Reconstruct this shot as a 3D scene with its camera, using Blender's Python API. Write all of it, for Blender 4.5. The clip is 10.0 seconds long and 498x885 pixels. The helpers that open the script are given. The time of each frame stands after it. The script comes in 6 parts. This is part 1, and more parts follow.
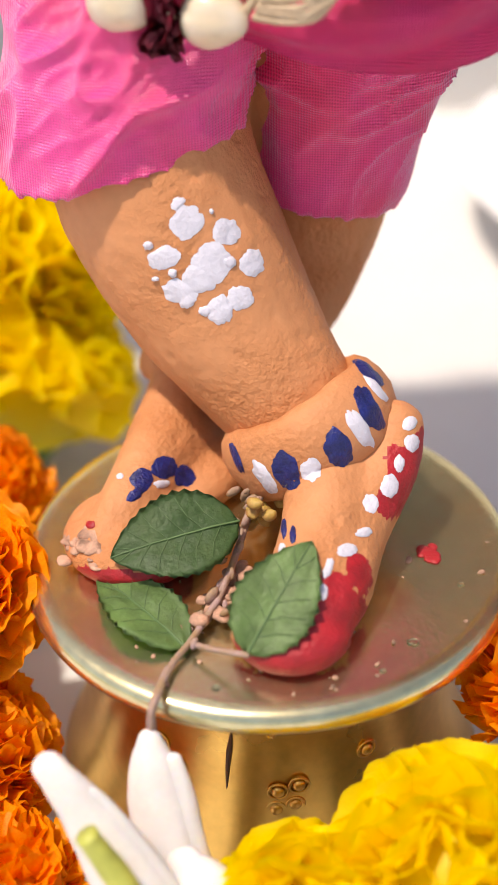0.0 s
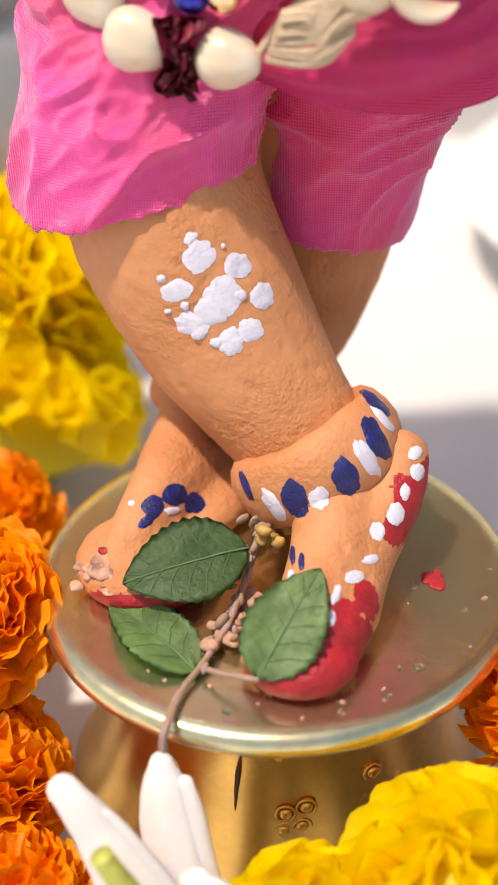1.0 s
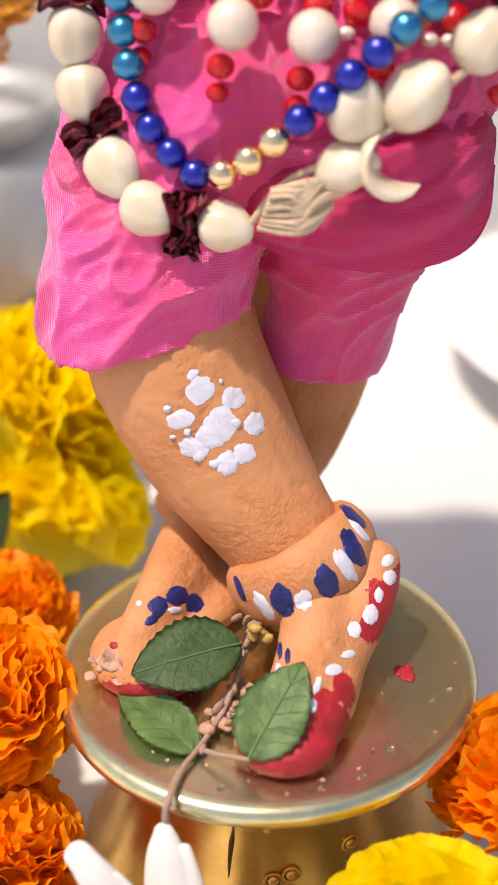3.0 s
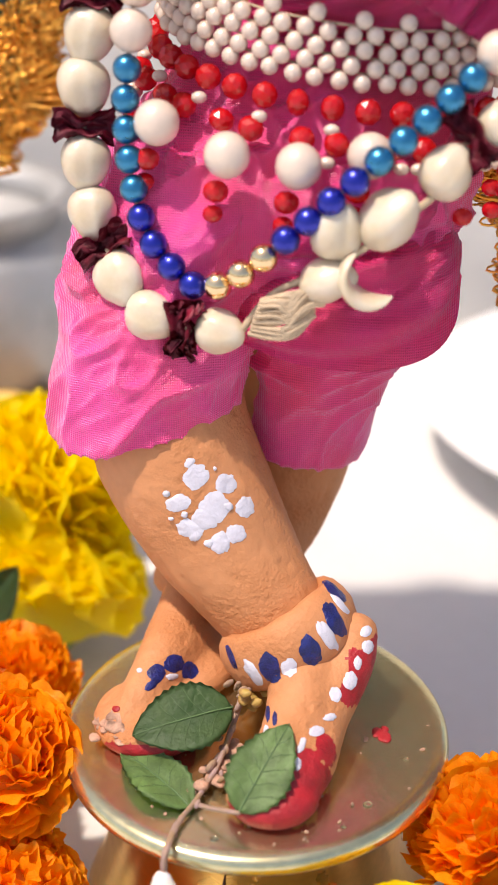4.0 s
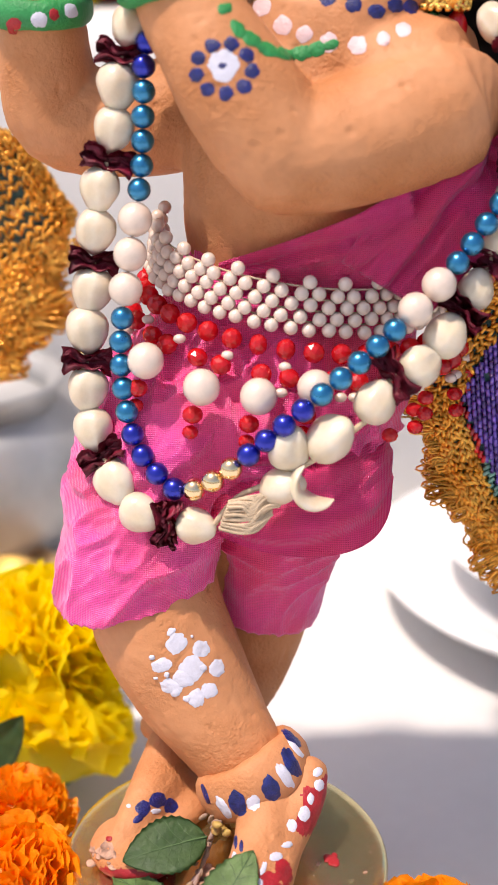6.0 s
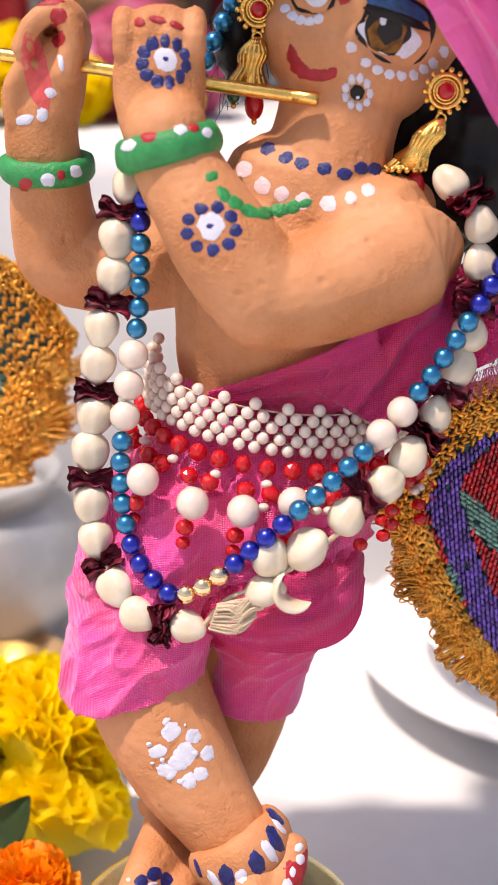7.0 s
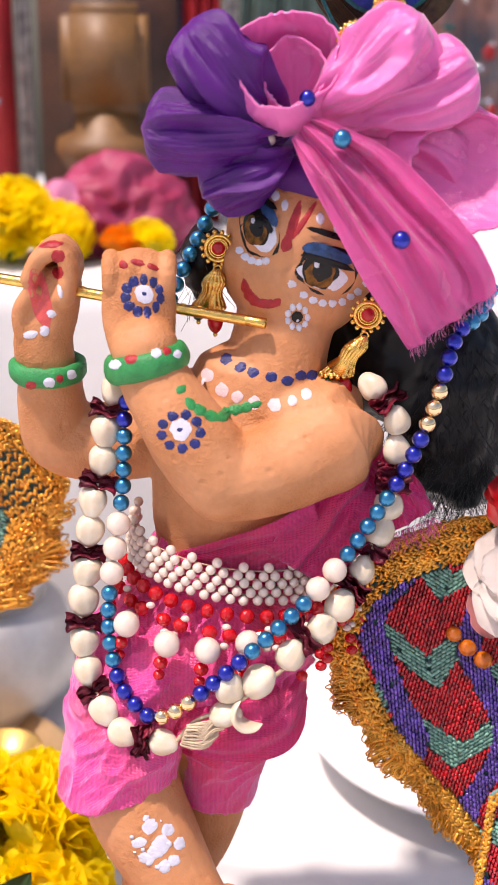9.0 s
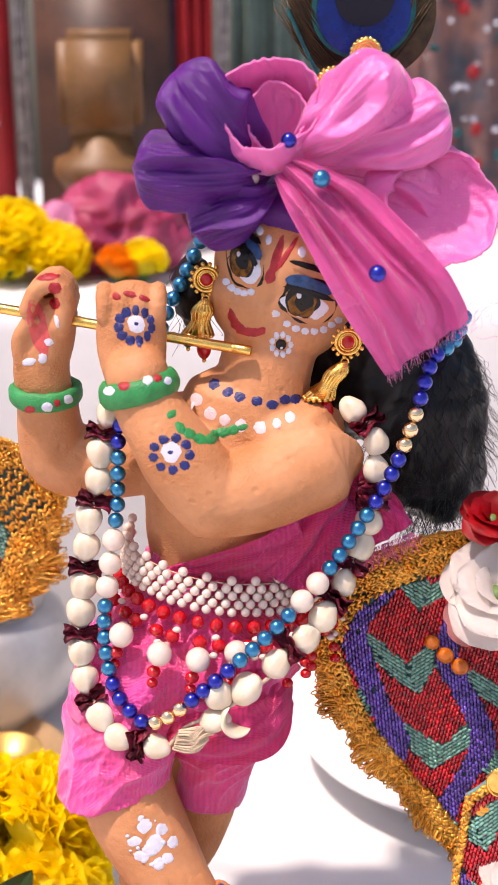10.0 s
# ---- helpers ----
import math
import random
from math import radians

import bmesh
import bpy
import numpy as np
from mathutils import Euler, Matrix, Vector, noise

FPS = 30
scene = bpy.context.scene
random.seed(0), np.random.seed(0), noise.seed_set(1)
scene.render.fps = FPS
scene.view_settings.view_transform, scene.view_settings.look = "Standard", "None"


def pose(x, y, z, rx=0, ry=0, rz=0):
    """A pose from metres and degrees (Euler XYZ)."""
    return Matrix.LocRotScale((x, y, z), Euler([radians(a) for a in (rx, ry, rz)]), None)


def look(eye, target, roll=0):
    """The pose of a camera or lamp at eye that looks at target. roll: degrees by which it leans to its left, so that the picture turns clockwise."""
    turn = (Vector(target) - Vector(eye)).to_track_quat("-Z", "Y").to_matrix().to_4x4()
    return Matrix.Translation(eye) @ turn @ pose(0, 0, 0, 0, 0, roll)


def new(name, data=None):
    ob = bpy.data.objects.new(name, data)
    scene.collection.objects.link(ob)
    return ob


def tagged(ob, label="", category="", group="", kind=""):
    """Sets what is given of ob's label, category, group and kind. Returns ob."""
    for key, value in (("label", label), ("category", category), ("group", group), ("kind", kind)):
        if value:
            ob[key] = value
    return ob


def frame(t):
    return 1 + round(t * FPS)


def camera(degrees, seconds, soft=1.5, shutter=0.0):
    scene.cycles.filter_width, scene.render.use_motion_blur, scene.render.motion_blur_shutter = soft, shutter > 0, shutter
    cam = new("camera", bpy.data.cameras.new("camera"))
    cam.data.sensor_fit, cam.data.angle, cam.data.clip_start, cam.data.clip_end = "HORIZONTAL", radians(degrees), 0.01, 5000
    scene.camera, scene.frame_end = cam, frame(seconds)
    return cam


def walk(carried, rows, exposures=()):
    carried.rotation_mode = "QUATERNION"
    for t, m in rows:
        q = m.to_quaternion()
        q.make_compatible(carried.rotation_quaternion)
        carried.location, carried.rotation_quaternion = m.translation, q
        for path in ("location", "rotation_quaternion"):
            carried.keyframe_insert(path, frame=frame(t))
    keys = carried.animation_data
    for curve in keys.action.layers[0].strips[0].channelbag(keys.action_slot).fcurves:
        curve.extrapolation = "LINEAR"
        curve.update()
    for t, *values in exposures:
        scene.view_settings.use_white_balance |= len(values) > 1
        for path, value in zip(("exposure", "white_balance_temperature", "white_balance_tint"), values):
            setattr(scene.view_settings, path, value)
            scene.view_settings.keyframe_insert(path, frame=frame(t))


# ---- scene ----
LENS = 20.0
cam = camera(LENS, 10.0)
PATH = [
    (0.0, pose(0.0040, -0.2982, 0.3204, 55.10, 0.75, 1.19)),
    (0.5, pose(0.0014, -0.2999, 0.3239, 55.23, 0.50, 1.11)),
    (1.0, pose(0.0003, -0.3037, 0.3275, 55.84, 0.44, 1.14)),
    (1.5, pose(0.0002, -0.3103, 0.3322, 56.67, 0.34, 1.26)),
    (2.0, pose(0.0011, -0.3193, 0.3398, 57.52, 0.34, 1.35)),
    (3.5, pose(0.0036, -0.3636, 0.3766, 60.74, 0.05, 1.21)),
    (4.0, pose(0.0036, -0.3825, 0.3904, 62.16, -0.11, 0.97)),
    (4.5, pose(0.0036, -0.4006, 0.4068, 63.23, -0.26, 0.63)),
    (5.0, pose(0.0078, -0.4226, 0.4198, 64.77, -0.23, 0.65)),
    (5.5, pose(0.0088, -0.4436, 0.4367, 65.91, -0.31, 0.42)),
    (7.0, pose(0.0101, -0.5223, 0.4993, 69.91, -0.18, -0.34)),
    (7.5, pose(0.0006, -0.5483, 0.5355, 69.91, -0.45, -1.41)),
    (8.0, pose(-0.0038, -0.5754, 0.5704, 70.01, -0.59, -2.08)),
    (8.5, pose(0.0070, -0.6080, 0.5949, 70.50, -0.48, -1.60)),
    (9.0, pose(0.0143, -0.6371, 0.6164, 70.69, -0.35, -1.47)),
    (9.5, pose(0.0202, -0.6580, 0.6333, 70.63, -0.19, -1.37)),
    (10.0, pose(0.0206, -0.6737, 0.6431, 70.57, -0.08, -1.55)),
]
walk(cam, PATH, [(0.0, 0.25, 7600, 15), (3.5, 0.27, 7450, 16), (5.5, 0.29, 7250, 17), (7.0, 0.34, 7250, 20), (10.0, 0.43, 7250, 25)])
# the figurine stands in focus, what lies far behind it is soft
focus = new("focus_point")
focus.location = (0.01, 0.01, 0.125)
cam.data.dof.use_dof = True
cam.data.dof.focus_object = focus
cam.data.dof.aperture_fstop = 10.0

# ---- light ----
SUN_FROM = Vector((-0.32, -0.17, 0.93)).normalized()
sun_data = bpy.data.lights.new("sun", "SUN")
sun_data.energy, sun_data.angle, sun_data.color = 3.4, radians(2.5), (1.0, 0.96, 0.90)
sun = new("sun", sun_data)
sun.matrix_world = look(SUN_FROM * 3, (0, 0, 0))
world = bpy.data.worlds.new("sky")
scene.world = world
world.use_nodes = True
sky = world.node_tree.nodes.new("ShaderNodeTexSky")
sky.sky_type, sky.sun_disc = "NISHITA", False
sky.sun_elevation = math.asin(SUN_FROM.z)
sky.sun_rotation = math.atan2(SUN_FROM.x, SUN_FROM.y)
sky.dust_density = 2.0
back = world.node_tree.nodes["Background"]
back.inputs["Strength"].default_value = 0.15
world.node_tree.links.new(sky.outputs["Color"], back.inputs["Color"])

# ---- materials ----


def material(name, colour, rough=0.6, metal=0.0, vary=0.15, size=60.0, bump=0.0, bump_size=400.0, coat=0.0, sheen=0.0,
             sss=0.0, second=None, weave=0.0, aniso=0.0, spec=0.5, island=0.0, trans=0.0, thin=0.0, tint=(1, 1, 1), patchy=False, relief=0.0, relief_size=90.0, coat_rough=0.08):
    """A procedural material: two scales of colour change, grain and relief. size, bump_size: features per metre."""
    m = bpy.data.materials.new(name)
    m.use_nodes = True
    nt = m.node_tree
    b = nt.nodes["Principled BSDF"]
    link = nt.links.new
    co = nt.nodes.new("ShaderNodeTexCoord")
    n1 = nt.nodes.new("ShaderNodeTexNoise")
    n1.inputs["Scale"].default_value, n1.inputs["Detail"].default_value = size, 6
    link(co.outputs["Object"], n1.inputs["Vector"])
    n2 = nt.nodes.new("ShaderNodeTexNoise")
    n2.inputs["Scale"].default_value, n2.inputs["Detail"].default_value = size * 9, 3
    link(co.outputs["Object"], n2.inputs["Vector"])
    mix = nt.nodes.new("ShaderNodeMix")
    mix.data_type = "RGBA"
    c = Vector(colour)
    other = Vector(second) if second else c * (1 - 2.2 * vary)
    mix.inputs["A"].default_value = (*c, 1)
    mix.inputs["B"].default_value = (*[max(0.0, x) for x in other], 1)
    ramp = nt.nodes.new("ShaderNodeMapRange")
    ramp.inputs["From Min"].default_value, ramp.inputs["From Max"].default_value = 0.35, 0.7
    link(n1.outputs["Fac"], ramp.inputs["Value"])
    link(ramp.outputs["Result"], mix.inputs["Factor"])
    hsv = nt.nodes.new("ShaderNodeHueSaturation")
    link(mix.outputs["Result"], hsv.inputs["Color"])
    val = nt.nodes.new("ShaderNodeMapRange")
    val.inputs["To Min"].default_value, val.inputs["To Max"].default_value = 1 - vary, 1 + vary
    link(n2.outputs["Fac"], val.inputs["Value"])
    if island:
        geo = nt.nodes.new("ShaderNodeNewGeometry")
        isl = nt.nodes.new("ShaderNodeMapRange")
        isl.inputs["To Min"].default_value, isl.inputs["To Max"].default_value = 1 - island, 1 + island
        link(geo.outputs["Random Per Island"], isl.inputs["Value"])
        mul = nt.nodes.new("ShaderNodeMath")
        mul.operation = "MULTIPLY"
        link(val.outputs["Result"], mul.inputs[0])
        link(isl.outputs["Result"], mul.inputs[1])
        link(mul.outputs["Value"], hsv.inputs["Value"])
    else:
        link(val.outputs["Result"], hsv.inputs["Value"])
    link(hsv.outputs["Color"], b.inputs["Base Color"])
    rr = nt.nodes.new("ShaderNodeMapRange")
    rr.inputs["To Min"].default_value, rr.inputs["To Max"].default_value = max(0.02, rough - 0.1), min(1, rough + 0.1)
    link(n1.outputs["Fac"], rr.inputs["Value"])
    link(rr.outputs["Result"], b.inputs["Roughness"])
    b.inputs["Metallic"].default_value = metal
    b.inputs["Specular IOR Level"].default_value = spec
    b.inputs["Coat Weight"].default_value = coat
    b.inputs["Coat Roughness"].default_value = coat_rough
    b.inputs["Sheen Weight"].default_value = sheen
    b.inputs["Sheen Roughness"].default_value = 0.35
    b.inputs["Anisotropic"].default_value = aniso
    b.inputs["Transmission Weight"].default_value = trans
    if sss:
        b.inputs["Subsurface Weight"].default_value = sss
        b.inputs["Subsurface Radius"].default_value = (1.0, 0.6, 0.35)
        b.inputs["Subsurface Scale"].default_value = 0.008
    last = None
    if bump:
        n3 = nt.nodes.new("ShaderNodeTexNoise")
        n3.inputs["Scale"].default_value, n3.inputs["Detail"].default_value = bump_size, 8
        link(co.outputs["Object"], n3.inputs["Vector"])
        bu = nt.nodes.new("ShaderNodeBump")
        bu.inputs["Strength"].default_value, bu.inputs["Distance"].default_value = bump, 0.0012
        if patchy:
            # rough in places, rubbed smooth in others
            pm = nt.nodes.new("ShaderNodeMath")
            pm.operation = "MULTIPLY"
            link(n3.outputs["Fac"], pm.inputs[0])
            link(ramp.outputs["Result"], pm.inputs[1])
            link(pm.outputs["Value"], bu.inputs["Height"])
        else:
            link(n3.outputs["Fac"], bu.inputs["Height"])
        last = bu
    if relief:
        vo = nt.nodes.new("ShaderNodeTexNoise")
        vo.inputs["Scale"].default_value, vo.inputs["Detail"].default_value = relief_size, 2
        vo.inputs["Distortion"].default_value = 1.5
        link(co.outputs["Object"], vo.inputs["Vector"])
        bu = nt.nodes.new("ShaderNodeBump")
        bu.inputs["Strength"].default_value, bu.inputs["Distance"].default_value = relief, 0.004
        link(vo.outputs["Fac"], bu.inputs["Height"])
        if last:
            link(last.outputs["Normal"], bu.inputs["Normal"])
        last = bu
    if weave:
        threads = []
        for turn in ("X", "Z"):
            wv = nt.nodes.new("ShaderNodeTexWave")
            wv.bands_direction = turn
            wv.inputs["Scale"].default_value, wv.inputs["Distortion"].default_value = 440, 1.2
            link(co.outputs["Object"], wv.inputs["Vector"])
            bu = nt.nodes.new("ShaderNodeBump")
            bu.inputs["Strength"].default_value, bu.inputs["Distance"].default_value = weave, 0.0003
            link(wv.outputs["Fac"], bu.inputs["Height"])
            if last:
                link(last.outputs["Normal"], bu.inputs["Normal"])
            last = bu
            threads.append(wv)
        # the threads' bright and dark sparkle is put into the colour too
        both = nt.nodes.new("ShaderNodeMath")
        both.operation = "ADD"
        link(threads[0].outputs["Fac"], both.inputs[0])
        link(threads[1].outputs["Fac"], both.inputs[1])
        lift = nt.nodes.new("ShaderNodeMapRange")
        lift.inputs["From Max"].default_value = 2.0
        lift.inputs["To Min"].default_value, lift.inputs["To Max"].default_value = 1 - 0.4 * weave, 1 + 0.4 * weave
        link(both.outputs["Value"], lift.inputs["Value"])
        shade = nt.nodes.new("ShaderNodeMath")
        shade.operation = "MULTIPLY"
        link(val.outputs["Result"], shade.inputs[0])
        link(lift.outputs["Result"], shade.inputs[1])
        link(shade.outputs["Value"], hsv.inputs["Value"])
    if last:
        link(last.outputs["Normal"], b.inputs["Normal"])
    b.inputs["Sheen Tint"].default_value = (*tint, 1)
    if thin:
        # light that passes through a petal or a thin cloth
        tr = nt.nodes.new("ShaderNodeBsdfTranslucent")
        link(hsv.outputs["Color"], tr.inputs["Color"])
        both = nt.nodes.new("ShaderNodeMixShader")
        both.inputs["Fac"].default_value = thin
        link(b.outputs["BSDF"], both.inputs[1])
        link(tr.outputs["BSDF"], both.inputs[2])
        link(both.outputs["Shader"], nt.nodes["Material Output"].inputs["Surface"])
    return m


CLAY = material("clay", (0.585, 0.258, 0.116), 0.62, vary=0.10, size=30, bump=1.0, bump_size=650, patchy=True, second=(0.48, 0.180, 0.062), spec=0.4)
WHITE_PAINT = material("white_paint", (0.64, 0.64, 0.74), 0.5, vary=0.06, size=300, bump=0.3, bump_size=900)
BLUE_PAINT = material("blue_paint", (0.012, 0.02, 0.16), 0.35, vary=0.25, size=400, bump=0.5, bump_size=1200)
RED_PAINT = material("red_paint", (0.42, 0.012, 0.02), 0.5, vary=0.15, size=200, bump=0.4, bump_size=900)
GREEN_PAINT = material("green_paint", (0.01, 0.27, 0.07), 0.5, vary=0.12, size=200, bump=0.5, bump_size=900)
PINK_PAINT = material("pink_paint", (0.78, 0.55, 0.56), 0.5, vary=0.05, size=200, bump=0.3, bump_size=900)
CORAL_PAINT = material("coral_paint", (0.75, 0.10, 0.09), 0.5, vary=0.12, size=200, bump=0.3, bump_size=900)
BLACK_PAINT = material("black_paint", (0.008, 0.006, 0.006), 0.3, vary=0.2, size=200, spec=0.25)
BROWN_PAINT = material("brown_paint", (0.24, 0.095, 0.014), 0.5, vary=0.4, size=250, spec=0.2)
LID_PAINT = material("lid_paint", (0.018, 0.07, 0.20), 0.35, vary=0.3, size=250, spec=0.4)
SATIN = material("pink_satin", (0.95, 0.068, 0.37), 0.34, metal=0.0, vary=0.08, size=26, sheen=0.9, weave=0.6, second=(0.94, 0.070, 0.20), aniso=0.4, spec=0.8, tint=(1.0, 0.65, 0.95), thin=0.15, relief=0.15, relief_size=90)
SATIN_LIGHT = material("rose_satin", (0.98, 0.190, 0.57), 0.25, metal=0.0, vary=0.06, size=40, sheen=1.0, weave=0.35, aniso=0.4, spec=1.0, tint=(1.0, 0.85, 0.97), thin=0.25, relief=0.32, relief_size=50)
VIOLET = material("violet_satin", (0.095, 0.004, 0.180), 0.36, vary=0.14, size=60, sheen=0.2, spec=0.4, weave=0.4, aniso=0.4, tint=(0.85, 0.30, 1.0), relief=0.18, relief_size=60)
BRASS = material("brass", (0.84, 0.54, 0.16), 0.30, metal=1.0, vary=0.12, size=40, bump=0.03, bump_size=900, second=(0.68, 0.40, 0.11))
BRASS_TOP = material("worn_brass", (0.82, 0.68, 0.36), 0.22, metal=0.95, vary=0.18, size=24, bump=0.06, bump_size=700, second=(0.54, 0.56, 0.38))
GOLD = material("gold", (0.95, 0.58, 0.15), 0.20, metal=1.0, vary=0.12, size=200, bump=0.2, bump_size=1500)
GOLD_THREAD = material("gold_thread", (0.68, 0.27, 0.022), 0.30, metal=0.5, vary=0.2, size=90, island=0.4, second=(0.86, 0.46, 0.08))
GOLD_BEAD = material("gold_bead", (0.92, 0.68, 0.40), 0.14, metal=1.0, vary=0.05, size=200)
BLUE_BEAD = material("blue_bead", (0.008, 0.020, 0.40), 0.30, metal=0.9, vary=0.05, size=200, coat=0.8, coat_rough=0.24)
TEAL_BEAD = material("teal_bead", (0.004, 0.22, 0.44), 0.30, metal=0.85, vary=0.08, size=200, coat=0.8, coat_rough=0.24)
PEARL = material("pearl", (0.75, 0.61, 0.51), 0.32, metal=0.05, vary=0.05, size=200, coat=1.0, coat_rough=0.24)
RED_BEAD = material("red_bead", (0.80, 0.010, 0.018), 0.20, vary=0.12, size=200, coat=0.9, coat_rough=0.2, thin=0.4)
GREEN_BEAD = material("green_bead", (0.008, 0.075, 0.02), 0.12, vary=0.1, size=200, coat=0.8)
SHELL = material("shell", (0.70, 0.62, 0.50), 0.34, vary=0.06, size=90, coat=0.7, coat_rough=0.26, sss=0.15, second=(0.62, 0.50, 0.34), bump=0.06, bump_size=500)
DRY_PETAL = material("dried_petal", (0.28, 0.010, 0.035), 0.5, vary=0.35, size=160, second=(0.10, 0.006, 0.018), bump=0.5, bump_size=500)
CORD = material("jute_cord", (0.62, 0.47, 0.32), 0.8, vary=0.15, size=200, bump=0.4, bump_size=900)
HAIR = material("black_hair", (0.006, 0.006, 0.008), 0.42, vary=0.3, size=150, spec=0.28)
ORANGE = material("orange_petal", (1.0, 0.42, 0.012), 0.5, vary=0.12, size=70, thin=0.45, second=(0.94, 0.27, 0.006), island=0.12)
YELLOW = material("yellow_petal", (0.99, 0.86, 0.020), 0.5, vary=0.05, size=70, thin=0.55, second=(0.97, 0.76, 0.012), island=0.07)
STALK = material("pale_stalk", (0.50, 0.52, 0.10), 0.45, vary=0.15, size=120)
CALYX = material("green_calyx", (0.10, 0.20, 0.04), 0.55, vary=0.2, size=120, bump=0.2)
LEAF = material("tulsi_leaf", (0.055, 0.125, 0.035), 0.5, vary=0.2, size=120, second=(0.075, 0.15, 0.04), bump=0.5, bump_size=350)
LEAF_PALE = material("pale_leaf", (0.20, 0.34, 0.11), 0.5, vary=0.2, size=120, bump=0.5, bump_size=350)
STEM = material("dry_stem", (0.30, 0.19, 0.10), 0.7, vary=0.25, size=300, second=(0.36, 0.24, 0.24), bump=0.5)
CRUMB = material("clay_crumbs", (0.56, 0.32, 0.22), 0.8, vary=0.3, size=300, bump=0.5)
TUBEROSE = material("tuberose", (0.74, 0.70, 0.68), 0.45, vary=0.05, size=60, sss=0.4)
CLOTH = material("white_cloth", (0.66, 0.655, 0.65), 0.8, vary=0.03, size=14, bump=0.15, bump_size=600)
CHINA = material("white_china", (0.82, 0.82, 0.83), 0.25, vary=0.02, size=20, coat=0.4)
BEAD_RED = material("bugle_red", (0.58, 0.016, 0.022), 0.1, vary=0.2, size=300, coat=0.7, island=0.5)
BEAD_GREEN = material("bugle_green", (0.17, 0.40, 0.31), 0.12, vary=0.2, size=300, coat=0.7, island=0.3)
BEAD_VIOLET = material("bugle_violet", (0.17, 0.09, 0.46), 0.12, metal=0.2, vary=0.2, size=300, coat=0.8, island=0.5)
SEQUIN = material("orange_sequin", (0.85, 0.33, 0.02), 0.15, metal=0.3, vary=0.1, size=300, coat=0.6)
CRYSTAL = material("crystal", (0.80, 0.72, 0.66), 0.06, vary=0.1, size=200, coat=1.0, trans=0.5)
TEAL_CLOTH = material("teal_cloth", (0.12, 0.26, 0.26), 0.7, vary=0.15, size=120, weave=0.3)
RED_CLOTH = material("red_curtain", (0.42, 0.014, 0.020), 0.7, vary=0.2, size=14, bump=0.3, bump_size=200)
DARK_CLOTH = material("dark_beaded_cloth", (0.05, 0.035, 0.09), 0.45, vary=0.5, size=40, second=(0.02, 0.02, 0.03))
SILVER = material("silver_braid", (0.55, 0.52, 0.52), 0.4, metal=0.6, vary=0.3, size=120)
WOOD = material("tan_wood", (0.22, 0.105, 0.030), 0.5, vary=0.3, size=22, second=(0.13, 0.06, 0.02))
WOOD_DARK = material("brown_wood", (0.09, 0.035, 0.018), 0.5, vary=0.3, size=18)
ROSE_CLOTH = material("crimson_cloth", (0.28, 0.015, 0.06), 0.6, vary=0.2, size=22, second=(0.38, 0.05, 0.13))
FEATHER_BLUE = material("feather_blue", (0.008, 0.035, 0.25), 0.3, metal=0.4, vary=0.2, size=200)
FEATHER_DARK = material("feather_dark", (0.006, 0.006, 0.02), 0.35, metal=0.2, vary=0.2, size=200)
FEATHER_TEAL = material("feather_teal", (0.005, 0.15, 0.16), 0.3, metal=0.4, vary=0.2, size=200)
FEATHER_BROWN = material("feather_brown", (0.10, 0.055, 0.018), 0.45, metal=0.2, vary=0.3, size=200, island=0.3)
ROSE_WHITE = material("rose_petal", (0.90, 0.85, 0.81), 0.55, vary=0.04, size=60, thin=0.4)
ROSE_PINK = material("pink_rose_petal", (0.85, 0.40, 0.38), 0.55, vary=0.1, size=60, thin=0.4)
ROSE_RED = material("red_rose_petal", (0.58, 0.006, 0.012), 0.5, vary=0.2, size=60, thin=0.3)

# ---- building helpers ----


def part(name, bm, mat, parent=None, label="", smooth=True):
    """Links a bmesh or a mesh as one object under a thing."""
    if isinstance(bm, bmesh.types.BMesh):
        me = bpy.data.meshes.new(name)
        bm.to_mesh(me)
        bm.free()
    else:
        me = bm
    if mat and not me.materials:
        me.materials.append(mat)
    if smooth:
        me.shade_smooth()
    ob = new(name, me)
    if parent:
        ob.parent = parent
    if label:
        ob["label"] = label
    return ob


def shared(name, me, m, parent=None):
    """One more object on a mesh that others use too."""
    ob = new(name, me)
    ob.matrix_basis = m
    if parent:
        ob.parent = parent
    return ob


def thing(name, at=(0, 0, 0), label="", category="", group="", kind=""):
    return tagged(placed(new(name), at), label, category, group, kind)


def placed(ob, at):
    ob.location = at
    return ob


def mesh_of(bm, mat=None, smooth=True):
    me = bpy.data.meshes.new("piece")
    bm.to_mesh(me)
    bm.free()
    if mat:
        me.materials.append(mat)
    if smooth:
        me.shade_smooth()
    return me


def spline(points, n):
    """n + 1 points on a smooth curve through the given ones (any number of components)."""
    p = np.array(points, float)
    p = np.vstack([2 * p[0] - p[1], p, 2 * p[-1] - p[-2]])
    out = []
    for s in np.linspace(0, len(p) - 3 - 1e-9, n + 1):
        i, t = int(s), s - int(s)
        a, b, c, d = p[i:i + 4]
        out.append(0.5 * (2 * b + (c - a) * t + (2 * a - 5 * b + 4 * c - d) * t * t + (3 * b - 3 * c + d - a) * t ** 3))
    return np.array(out)


def loft(bm, rings, caps=True, mat=0):
    """Joins rings of equally many points into a closed skin."""
    vs = [[bm.verts.new(p) for p in r] for r in rings]
    n = len(vs[0])
    for a, b in zip(vs, vs[1:]):
        for i in range(n):
            f = bm.faces.new((a[i], a[(i + 1) % n], b[(i + 1) % n], b[i]))
            f.material_index = mat
    if caps:
        for r, flip in ((vs[0], True), (vs[-1], False)):
            f = bm.faces.new(r[::-1] if flip else r)
            f.material_index = mat
    return vs


